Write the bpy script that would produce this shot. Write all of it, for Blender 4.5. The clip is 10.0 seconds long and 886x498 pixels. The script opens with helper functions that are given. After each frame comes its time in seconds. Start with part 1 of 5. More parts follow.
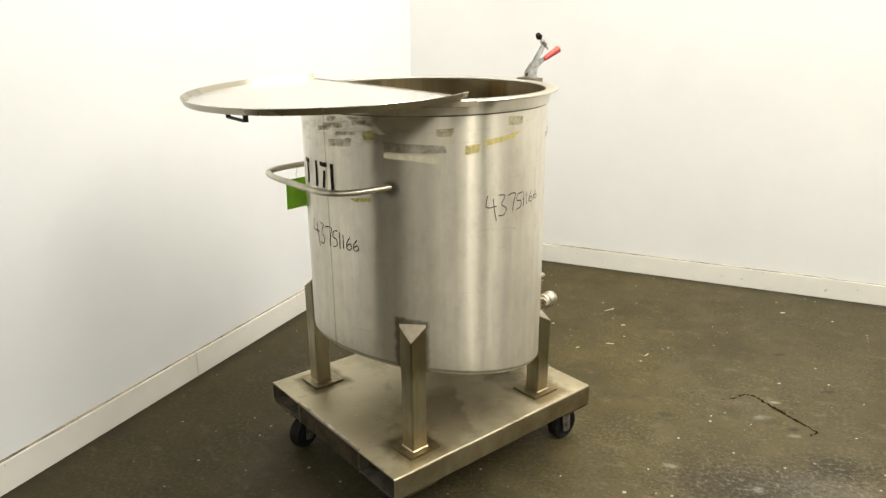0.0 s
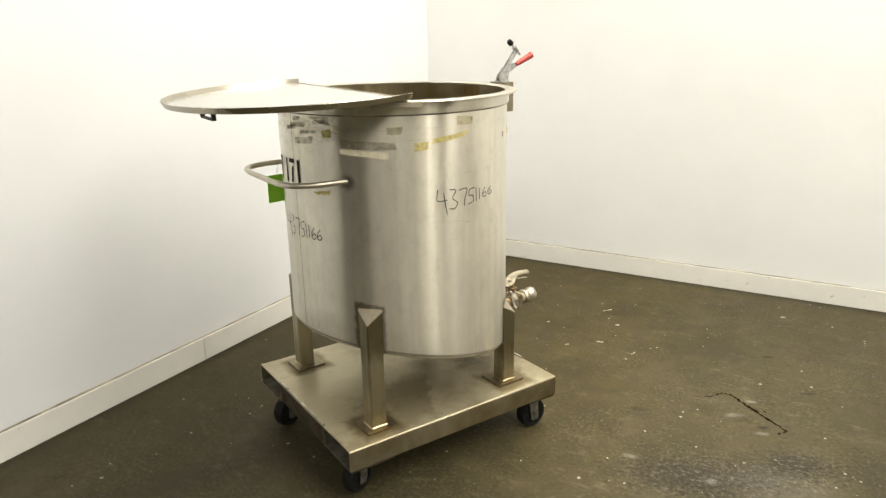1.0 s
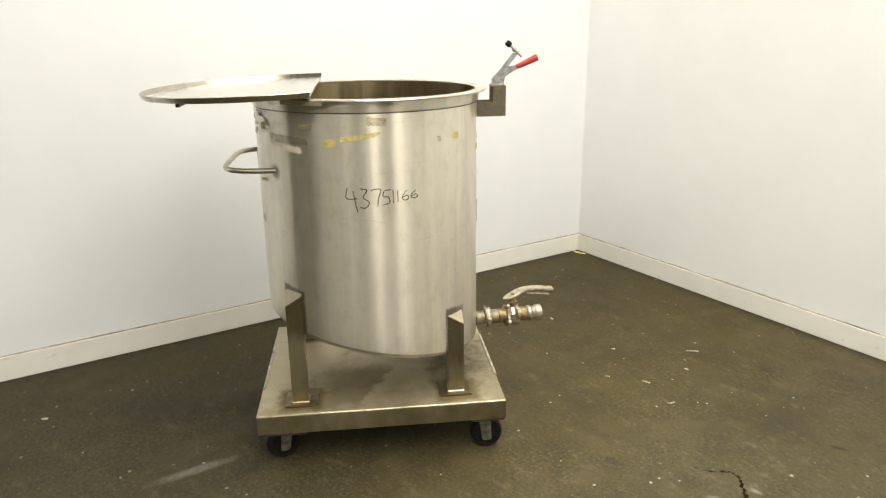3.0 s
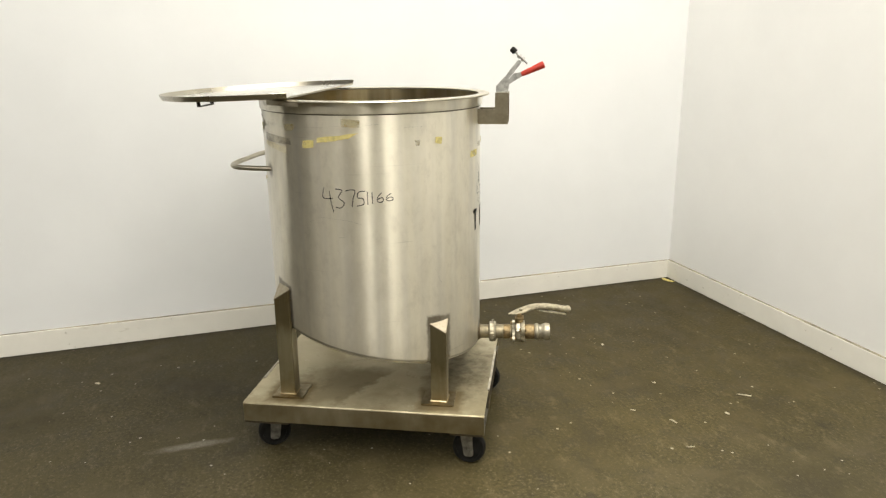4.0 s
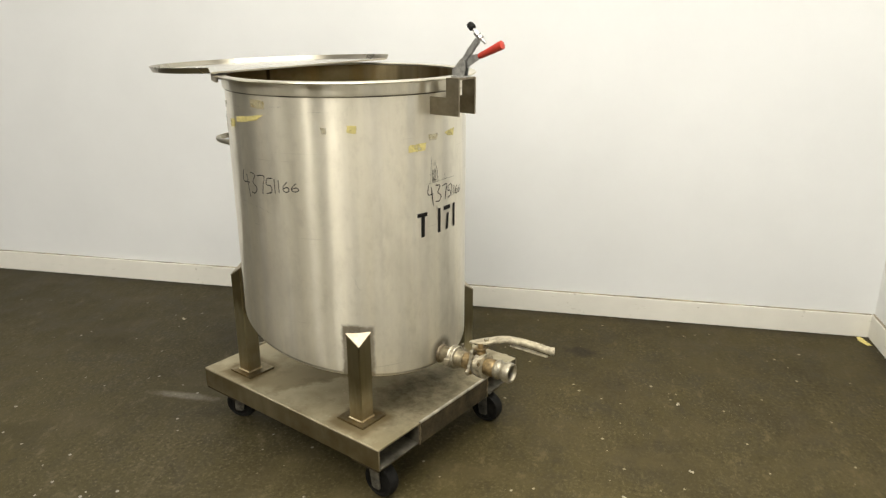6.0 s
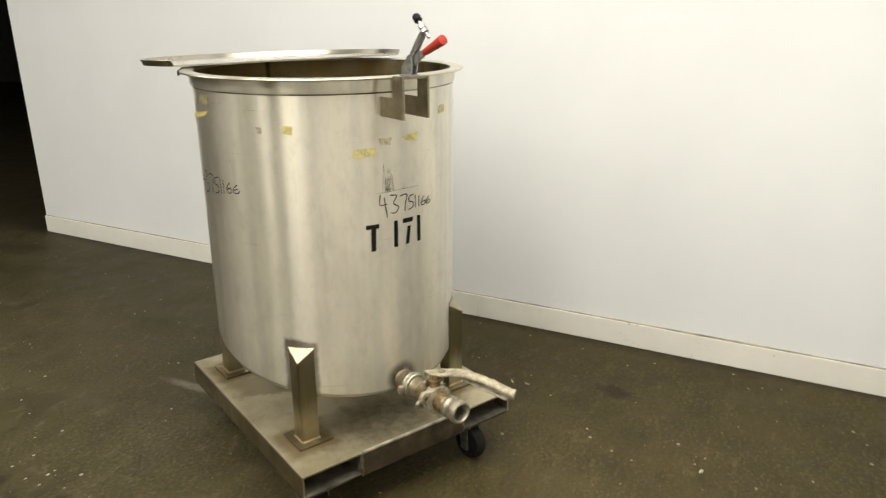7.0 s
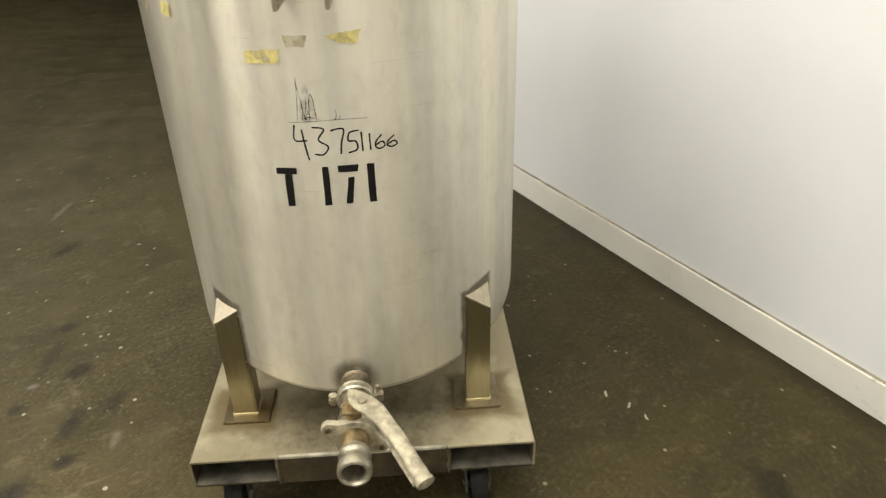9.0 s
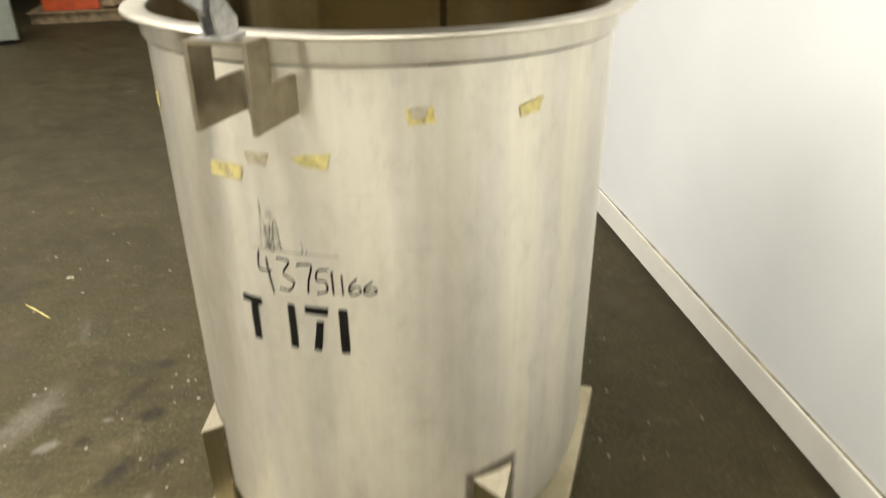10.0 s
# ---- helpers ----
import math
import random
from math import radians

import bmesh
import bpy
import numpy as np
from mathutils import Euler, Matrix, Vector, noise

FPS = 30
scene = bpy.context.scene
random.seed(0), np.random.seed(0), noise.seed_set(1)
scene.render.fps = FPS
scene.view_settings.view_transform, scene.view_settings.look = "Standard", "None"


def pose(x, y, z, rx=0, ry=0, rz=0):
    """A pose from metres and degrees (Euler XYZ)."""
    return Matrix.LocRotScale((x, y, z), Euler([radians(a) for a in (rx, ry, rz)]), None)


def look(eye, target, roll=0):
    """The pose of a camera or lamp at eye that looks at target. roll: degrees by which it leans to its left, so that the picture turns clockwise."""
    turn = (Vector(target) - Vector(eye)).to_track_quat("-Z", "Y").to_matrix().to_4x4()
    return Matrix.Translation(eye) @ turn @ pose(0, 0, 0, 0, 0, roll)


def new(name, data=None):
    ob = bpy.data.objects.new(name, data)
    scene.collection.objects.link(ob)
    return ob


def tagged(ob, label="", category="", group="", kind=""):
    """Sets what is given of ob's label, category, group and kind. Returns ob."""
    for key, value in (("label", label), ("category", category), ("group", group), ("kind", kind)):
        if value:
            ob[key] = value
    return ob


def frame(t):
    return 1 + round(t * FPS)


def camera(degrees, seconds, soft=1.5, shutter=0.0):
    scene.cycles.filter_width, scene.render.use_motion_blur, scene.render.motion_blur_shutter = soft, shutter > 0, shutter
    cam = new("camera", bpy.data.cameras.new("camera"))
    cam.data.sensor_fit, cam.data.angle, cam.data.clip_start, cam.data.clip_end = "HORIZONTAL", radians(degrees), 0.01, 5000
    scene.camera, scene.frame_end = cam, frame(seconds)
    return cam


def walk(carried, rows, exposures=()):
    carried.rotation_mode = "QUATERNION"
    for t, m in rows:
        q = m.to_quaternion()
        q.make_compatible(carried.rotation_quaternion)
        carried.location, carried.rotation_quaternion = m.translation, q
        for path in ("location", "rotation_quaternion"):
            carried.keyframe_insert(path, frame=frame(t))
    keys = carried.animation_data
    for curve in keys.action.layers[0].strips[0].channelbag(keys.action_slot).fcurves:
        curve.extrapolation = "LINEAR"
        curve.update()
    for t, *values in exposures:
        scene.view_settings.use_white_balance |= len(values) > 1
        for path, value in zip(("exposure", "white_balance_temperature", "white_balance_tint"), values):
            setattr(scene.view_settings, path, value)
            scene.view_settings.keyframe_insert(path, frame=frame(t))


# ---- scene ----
cam = camera(63.7, 10.0, 1.25, 0.45)
PATH = [
    (0, (-0.0394, -0.0388, 1.4816), (-0.8380, 1.6879, 0.8646), -0.43),
    (0.5, (0.1567, -0.0893, 1.4765), (-0.7193, 1.6218, 0.9242), -0.66),
    (1, (0.3293, -0.0336, 1.4696), (-0.6315, 1.6185, 0.8803), -1.06),
    (1.5, (0.5126, 0.1407, 1.4617), (-0.5575, 1.7080, 0.8304), -1.44),
    (2, (0.7968, 0.3131, 1.4562), (-0.4774, 1.7454, 0.8863), -0.52),
    (2.5, (1.0399, 0.5193, 1.4710), (-0.3979, 1.7923, 0.9124), -0.84),
    (2.7, (1.1210, 0.6718, 1.4986), (-0.3891, 1.8418, 0.9064), -0.78),
    (3.8, (1.4997, 1.3427, 1.4364), (-0.3069, 2.0106, 0.8978), -0.35),
    (4, (1.5093, 1.4742, 1.4321), (-0.3247, 2.0555, 0.8858), -0.62),
    (4.5, (1.4942, 1.8224, 1.4622), (-0.3898, 2.1858, 0.8977), -0.87),
    (5, (1.4916, 2.2104, 1.4268), (-0.4259, 2.2470, 0.8594), 0.42),
    (5.5, (1.3994, 2.5547, 1.4288), (-0.5138, 2.3790, 0.8730), 0.38),
    (5.7, (1.3252, 2.6517, 1.4511), (-0.5687, 2.4004, 0.8596), 0.07),
    (6.8, (0.8826, 3.2916, 1.4527), (-0.8404, 2.5005, 0.8159), 0.05),
    (7, (0.7759, 3.3514, 1.4380), (-0.9165, 2.4971, 0.8006), -0.17),
    (7.5, (0.4697, 3.4666, 1.4745), (-1.1374, 2.4753, 0.8154), -0.63),
    (8, (0.1484, 3.5263, 1.5056), (-1.2432, 2.3339, 0.7047), 0.02),
    (8.5, (-0.1606, 3.5341, 1.4098), (-1.3022, 2.1634, 0.5053), -0.24),
    (9, (-0.4861, 3.5207, 1.3837), (-1.3174, 1.9961, 0.3916), -1.59),
    (9.5, (-0.7710, 3.4960, 1.3921), (-1.2723, 1.8523, 0.3689), -1.10),
    (10, (-0.9738, 3.3088, 1.4235), (-1.2214, 1.5361, 0.5312), -0.57),
]
walk(cam, [(t, look(eye, target, roll)) for t, eye, target, roll in PATH], exposures=[(0, 0.25), (2.5, 0.2), (4.5, 0.07), (7, 0.03), (8.5, 0.03), (9, 0.13), (9.5, 0.34), (10, 0.39)])

# ---- world and light ----
world = bpy.data.worlds.new("hall_world")
scene.world = world
world.use_nodes = True
world.node_tree.nodes["Background"].inputs[0].default_value = (0.9, 0.88, 0.8, 1)
world.node_tree.nodes["Background"].inputs[1].default_value = 0.0


def area_lamp(name, eye, target, sx, sy, watts, colour):
    d = bpy.data.lights.new(name, "AREA")
    d.shape, d.size, d.size_y, d.energy, d.color = "RECTANGLE", sx, sy, watts, colour
    ob = new(name, d)
    ob.matrix_world = look(eye, target)
    return ob


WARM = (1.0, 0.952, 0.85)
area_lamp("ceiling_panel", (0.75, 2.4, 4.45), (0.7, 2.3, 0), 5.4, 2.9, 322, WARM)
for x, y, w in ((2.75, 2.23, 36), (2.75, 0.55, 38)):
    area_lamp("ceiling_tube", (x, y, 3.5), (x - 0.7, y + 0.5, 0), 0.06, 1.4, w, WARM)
# unseen lamp added to brighten the hall side and the shell's reflections of it
area_lamp("unseen_hall_lamp", (2.1, -4.0, 4.4), (1.6, -2.4, 0), 5.2, 1.6, 160, WARM)

# ---- materials ----
def material(name):
    m = bpy.data.materials.new(name)
    m.use_nodes = True
    nt = m.node_tree
    return m, nt, nt.nodes["Principled BSDF"]


def node(nt, kind, **values):
    n = nt.nodes.new(kind)
    for k, v in values.items():
        if k in n.inputs:
            n.inputs[k].default_value = v
    return n


def coords(nt, scale=(1, 1, 1), kind="Object"):
    tc = nt.nodes.new("ShaderNodeTexCoord")
    mp = nt.nodes.new("ShaderNodeMapping")
    mp.inputs["Scale"].default_value = scale
    nt.links.new(tc.outputs[kind], mp.inputs["Vector"])
    return mp.outputs["Vector"]


def noise_of(nt, vec, scale, detail=4.0, rough=0.6):
    n = node(nt, "ShaderNodeTexNoise", Scale=scale, Detail=detail, Roughness=rough)
    nt.links.new(vec, n.inputs["Vector"])
    return n.outputs["Fac"]


def ramp(nt, fac, stops):
    r = nt.nodes.new("ShaderNodeValToRGB")
    el = r.color_ramp.elements
    while len(el) < len(stops):
        el.new(0.5)
    for e, (p, c) in zip(el, stops):
        e.position = p
        e.color = (*c, 1) if isinstance(c, tuple) else (c, c, c, 1)
    nt.links.new(fac, r.inputs["Fac"])
    return r.outputs["Color"]


def mix(nt, fac, a, b, how="MIX"):
    n = nt.nodes.new("ShaderNodeMix")
    n.data_type, n.blend_type = "RGBA", how
    for sock, val in ((n.inputs[0], fac), (n.inputs[6], a), (n.inputs[7], b)):
        if isinstance(val, bpy.types.NodeSocket):
            nt.links.new(val, sock)
        elif isinstance(val, tuple):
            sock.default_value = (*val, 1)
        else:
            sock.default_value = val
    return n.outputs[2]


def math_of(nt, op, a, b=None, clamp=False):
    n = nt.nodes.new("ShaderNodeMath")
    n.operation, n.use_clamp = op, clamp
    for sock, val in zip(n.inputs, (a, b)):
        if isinstance(val, bpy.types.NodeSocket):
            nt.links.new(val, sock)
        elif val is not None:
            sock.default_value = val
    return n.outputs[0]


def bump(nt, bsdf, height, strength, distance=0.002):
    b = node(nt, "ShaderNodeBump", Strength=strength, Distance=distance)
    nt.links.new(height, b.inputs["Height"])
    nt.links.new(b.outputs["Normal"], bsdf.inputs["Normal"])


def steel(name, light=(0.66, 0.63, 0.56), dark=(0.5, 0.47, 0.4), rough=(0.26, 0.42), streak=(9, 9, 0.5), aniso=0.0, stain=None, stain_at=(0.55, 0.75), bumpy=0.03):
    m, nt, b = material(name)
    v = coords(nt, streak)
    f1 = noise_of(nt, v, 4.0, 2)
    v2 = coords(nt, (1, 1, 1))
    f2 = noise_of(nt, v2, 3.0, 6)
    c = mix(nt, f1, light, dark)
    if stain:
        c = mix(nt, ramp(nt, f2, ((stain_at[0], 0.0), (stain_at[1], 1.0))), c, stain)
    nt.links.new(c, b.inputs["Base Color"])
    b.inputs["Metallic"].default_value = 1.0
    nt.links.new(ramp(nt, f1, ((0.3, rough[0]), (0.75, rough[1]))), b.inputs["Roughness"])
    fine = noise_of(nt, coords(nt, (30, 30, 900) if aniso else (120, 120, 120)), 1.0, 2)
    if bumpy:
        bump(nt, b, fine, bumpy, 0.0006)
    if aniso:
        tan = nt.nodes.new("ShaderNodeTangent")
        tan.direction_type, tan.axis = "RADIAL", "Z"
        nt.links.new(tan.outputs[0], b.inputs["Tangent"])
        b.inputs["Anisotropic"].default_value = aniso
        b.inputs["Anisotropic Rotation"].default_value = 0.25
    return m


def plain(name, colour, rough=0.6, metal=0.0, var=0.12, scale=14.0, bumpy=0.15):
    m, nt, b = material(name)
    v = coords(nt)
    f = noise_of(nt, v, scale, 5)
    g = noise_of(nt, v, scale * 9, 3)
    dk = tuple(x * (1 - var * 2.2) for x in colour)
    lt = tuple(min(1, x * (1 + var)) for x in colour)
    c = mix(nt, ramp(nt, f, ((0.3, 0.0), (0.7, 1.0))), dk, lt)
    nt.links.new(c, b.inputs["Base Color"])
    b.inputs["Metallic"].default_value = metal
    nt.links.new(ramp(nt, g, ((0.3, max(0.05, rough - 0.1)), (0.7, min(1, rough + 0.1)))), b.inputs["Roughness"])
    bump(nt, b, g, bumpy, 0.0008)
    return m


def smooth_step(nt, val, lo, hi):
    n = node(nt, "ShaderNodeMapRange")
    n.interpolation_type = "SMOOTHSTEP"
    n.inputs[1].default_value, n.inputs[2].default_value = lo, hi
    nt.links.new(val, n.inputs[0])
    return n.outputs[0]


def shell_steel():
    """Brushed steel with heat tint round the welded legs and drain, a vertical seam, smudges and rubbed streaks."""
    m = steel("brushed_steel", light=(0.83, 0.785, 0.665), dark=(0.71, 0.665, 0.54), rough=(0.28, 0.335), aniso=1.0, bumpy=0.0)
    m.node_tree.nodes["Principled BSDF"].inputs["Metallic"].default_value = 0.76
    nt = m.node_tree
    b = nt.nodes["Principled BSDF"]
    base = b.inputs["Base Color"].links[0].from_socket
    tc = nt.nodes.new("ShaderNodeTexCoord")
    sep = nt.nodes.new("ShaderNodeSeparateXYZ")
    nt.links.new(tc.outputs["Object"], sep.inputs[0])
    x, y, z = sep.outputs
    wob = math_of(nt, "MULTIPLY", math_of(nt, "SUBTRACT", noise_of(nt, tc.outputs["Object"], 45.0, 3), 0.5), 0.016)
    ang = math_of(nt, "ARCTAN2", y, x)
    fold = math_of(nt, "ABSOLUTE", math_of(nt, "SUBTRACT", math_of(nt, "ABSOLUTE", math_of(nt, "SUBTRACT", math_of(nt, "ABSOLUTE", ang), math.pi / 2)), math.pi / 4))
    side = math_of(nt, "SUBTRACT", math_of(nt, "MULTIPLY", fold, 0.387), 0.038)
    top = math_of(nt, "SUBTRACT", math_of(nt, "ADD", z, math_of(nt, "MULTIPLY", x, 0.19)), 0.582)
    leg_mask = smooth_step(nt, math_of(nt, "ADD", math_of(nt, "MAXIMUM", side, top), wob), 0.017, 0.005)
    dz = math_of(nt, "SUBTRACT", z, 0.386)
    ring = math_of(nt, "SQRT", math_of(nt, "ADD", math_of(nt, "MULTIPLY", y, y), math_of(nt, "MULTIPLY", dz, dz)))
    drain = math_of(nt, "MULTIPLY", smooth_step(nt, math_of(nt, "ADD", ring, wob), 0.062, 0.03), smooth_step(nt, x, 0.0, 0.1))
    hx, hy, hz_ = math_of(nt, "ADD", x, 0.308), math_of(nt, "SUBTRACT", math_of(nt, "ABSOLUTE", y), 0.237), math_of(nt, "SUBTRACT", z, 1.033)
    spot = math_of(nt, "SQRT", math_of(nt, "ADD", math_of(nt, "ADD", math_of(nt, "MULTIPLY", hx, hx), math_of(nt, "MULTIPLY", hy, hy)), math_of(nt, "MULTIPLY", hz_, hz_)))
    ends = smooth_step(nt, math_of(nt, "ADD", spot, wob), 0.034, 0.012)
    low = math_of(nt, "SUBTRACT", math_of(nt, "ADD", z, math_of(nt, "MULTIPLY", x, 0.212)), 0.434)
    foot = math_of(nt, "MULTIPLY", smooth_step(nt, math_of(nt, "ABSOLUTE", math_of(nt, "ADD", low, math_of(nt, "MULTIPLY", wob, 0.2))), 0.006, 0.002), 0.6)
    tint = math_of(nt, "MULTIPLY", math_of(nt, "MAXIMUM", math_of(nt, "MAXIMUM", leg_mask, drain), math_of(nt, "MAXIMUM", ends, foot)), 0.86)
    # rolled sheet: upright streaks, broad and fine
    broad = noise_of(nt, coords(nt, (1, 1, 0.04)), 16.0, 2, 0.5)
    thin = noise_of(nt, coords(nt, (1, 1, 0.03)), 55.0, 1, 0.5)
    base = mix(nt, ramp(nt, broad, ((0.36, 0.42), (0.58, 0.0))), base, (0.52, 0.5, 0.455))
    base = mix(nt, ramp(nt, thin, ((0.55, 0.0), (0.75, 0.2))), base, (0.84, 0.8, 0.69))
    c = mix(nt, tint, base, (0.1, 0.078, 0.045))
    seam = smooth_step(nt, math_of(nt, "ABSOLUTE", math_of(nt, "ADD", math_of(nt, "ADD", ang, 3.066), math_of(nt, "MULTIPLY", wob, 0.25))), 0.011, 0.003)
    c = mix(nt, math_of(nt, "MULTIPLY", seam, 0.5), c, (0.2, 0.15, 0.09))
    high = smooth_step(nt, math_of(nt, "ADD", z, math_of(nt, "MULTIPLY", wob, 4)), 1.08, 1.2)
    back = smooth_step(nt, x, -0.2, -0.33)
    smudge = ramp(nt, noise_of(nt, coords(nt, (14, 14, 34)), 1.0, 6, 0.7), ((0.47, 0.0), (0.62, 1.0)))
    c = mix(nt, math_of(nt, "MULTIPLY", math_of(nt, "MULTIPLY", high, back), math_of(nt, "MULTIPLY", smudge, 0.55)), c, (0.26, 0.22, 0.15))
    rub = ramp(nt, noise_of(nt, coords(nt, (5, 5, 1.6)), 1.0, 5, 0.65), ((0.52, 0.0), (0.72, 1.0)))
    c = mix(nt, math_of(nt, "MULTIPLY", rub, 0.3), c, (0.42, 0.38, 0.3))
    haze = noise_of(nt, coords(nt, (1, 1, 0.6)), 26.0, 7, 0.72)
    c = mix(nt, ramp(nt, haze, ((0.5, 0.0), (0.72, 0.34))), c, (0.44, 0.4, 0.32))
    c = mix(nt, ramp(nt, haze, ((0.28, 0.3), (0.46, 0.0))), c, (0.86, 0.83, 0.74))
    blotch = noise_of(nt, coords(nt, (1, 1, 0.5)), 5.0, 4, 0.6)
    c = mix(nt, ramp(nt, blotch, ((0.5, 0.0), (0.68, 0.3))), c, (0.52, 0.49, 0.43))
    scr = ramp(nt, noise_of(nt, coords(nt, (3.5, 3.5, 120)), 1.0, 3, 0.5), ((0.69, 0.0), (0.75, 1.0)))
    c = mix(nt, math_of(nt, "MULTIPLY", scr, 0.26), c, (0.3, 0.27, 0.2))
    nt.links.new(c, b.inputs["Base Color"])
    return m


M_SHELL = shell_steel()
M_STEEL = steel("satin_steel", light=(0.63, 0.59, 0.49), dark=(0.46, 0.42, 0.33), rough=(0.32, 0.5), streak=(6, 6, 3))
M_RIM = steel("rim_steel", light=(0.74, 0.7, 0.6), dark=(0.56, 0.52, 0.42), rough=(0.29, 0.38), streak=(5, 5, 5))
M_BRACKET = steel("bracket_steel", light=(0.4, 0.355, 0.265), dark=(0.16, 0.13, 0.08), rough=(0.32, 0.48), streak=(8, 8, 8))
M_CAP = steel("ground_steel", light=(0.5, 0.45, 0.35), dark=(0.38, 0.33, 0.24), rough=(0.45, 0.6), streak=(20, 20, 20))
M_LIP = steel("lip_steel", light=(0.5, 0.465, 0.385), dark=(0.36, 0.335, 0.265), rough=(0.25, 0.34), streak=(1, 1, 1), bumpy=0.0)
M_LID = steel("lid_steel", light=(0.54, 0.53, 0.49), dark=(0.51, 0.5, 0.46), rough=(0.25, 0.27), streak=(1, 3, 1), bumpy=0.0)
M_LID.node_tree.nodes["Principled BSDF"].inputs["Metallic"].default_value = 0.5
M_INNER = steel("stained_steel", light=(0.64, 0.56, 0.37), dark=(0.4, 0.32, 0.17), rough=(0.27, 0.38), bumpy=0.0, streak=(5, 5, 0.15))
M_LEG = steel("leg_steel", light=(0.53, 0.495, 0.365), dark=(0.37, 0.335, 0.225), rough=(0.28, 0.48), streak=(14, 14, 1.5), stain=(0.27, 0.21, 0.115), stain_at=(0.5, 0.7))


def heat_tint(m):
    """Brown oxide on the upper part of the legs, where they are welded to the shell."""
    nt = m.node_tree
    b = nt.nodes["Principled BSDF"]
    c = b.inputs["Base Color"].links[0].from_socket
    tc = nt.nodes.new("ShaderNodeTexCoord")
    sep = nt.nodes.new("ShaderNodeSeparateXYZ")
    nt.links.new(tc.outputs["Object"], sep.inputs[0])
    n = math_of(nt, "MULTIPLY", math_of(nt, "SUBTRACT", noise_of(nt, coords(nt, (30, 30, 6)), 1.0, 4), 0.5), 0.16)
    up = math_of(nt, "ADD", math_of(nt, "ADD", sep.outputs[2], math_of(nt, "MULTIPLY", sep.outputs[0], 0.212)), n)
    c = mix(nt, math_of(nt, "MULTIPLY", smooth_step(nt, up, 0.35, 0.45), 0.6), c, (0.125, 0.098, 0.042))
    nt.links.new(c, b.inputs["Base Color"])


heat_tint(M_LEG)


def residue(m):
    """Brown residue run down the lining in streaks; lid shade painted on the half away from the drain."""
    nt = m.node_tree
    b = nt.nodes["Principled BSDF"]
    c = b.inputs["Base Color"].links[0].from_socket
    tc = nt.nodes.new("ShaderNodeTexCoord")
    sep = nt.nodes.new("ShaderNodeSeparateXYZ")
    nt.links.new(tc.outputs["Object"], sep.inputs[0])
    runs = noise_of(nt, coords(nt, (9, 9, 0.7)), 1.0, 5, 0.6)
    cloud = noise_of(nt, coords(nt, (3, 3, 5)), 1.0, 5, 0.65)
    side = math_of(nt, "SUBTRACT", math_of(nt, "MULTIPLY", math_of(nt, "SUBTRACT", runs, 0.5), 0.5), sep.outputs[0])
    old = math_of(nt, "MULTIPLY", smooth_step(nt, side, -0.05, 0.25), ramp(nt, cloud, ((0.3, 0.55), (0.55, 1.0))))
    c = mix(nt, math_of(nt, "MULTIPLY", old, 0.85), c, (0.17, 0.115, 0.036))
    c = mix(nt, ramp(nt, runs, ((0.54, 0.0), (0.66, 0.7))), c, (0.3, 0.2, 0.075))
    c = mix(nt, ramp(nt, noise_of(nt, coords(nt, (6, 6, 0.25)), 1.0, 3, 0.5), ((0.34, 0.85), (0.44, 0.0))), c, (0.035, 0.022, 0.008))
    # narrow dark upright bar opposite the drain
    turn = math_of(nt, "ARCTAN2", sep.outputs[1], math_of(nt, "MULTIPLY", sep.outputs[0], -1.0))
    seam = smooth_step(nt, math_of(nt, "ABSOLUTE", math_of(nt, "SUBTRACT", turn, -0.04)), 0.03, 0.012)
    c = mix(nt, math_of(nt, "MULTIPLY", seam, 0.8), c, (0.03, 0.02, 0.009))
    # darker below the top band: shade inside the tank put into the colour
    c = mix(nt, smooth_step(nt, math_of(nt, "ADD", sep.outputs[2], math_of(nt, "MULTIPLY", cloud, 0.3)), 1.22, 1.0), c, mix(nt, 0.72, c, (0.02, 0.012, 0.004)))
    nt.links.new(c, b.inputs["Base Color"])
    nt.links.new(ramp(nt, old, ((0.0, 0.3), (1.0, 0.55))), b.inputs["Roughness"])


residue(M_INNER)
M_PAD = steel("rusty_pad", light=(0.36, 0.32, 0.225), dark=(0.22, 0.18, 0.105), rough=(0.35, 0.55), streak=(12, 12, 12), stain=(0.2, 0.14, 0.06), stain_at=(0.52, 0.68))
M_PLATE = steel("dolly_plate_steel", light=(0.55, 0.495, 0.35), dark=(0.42, 0.37, 0.245), rough=(0.34, 0.46), streak=(1.2, 1.6, 1.2), stain=(0.34, 0.295, 0.19), stain_at=(0.5, 0.62))


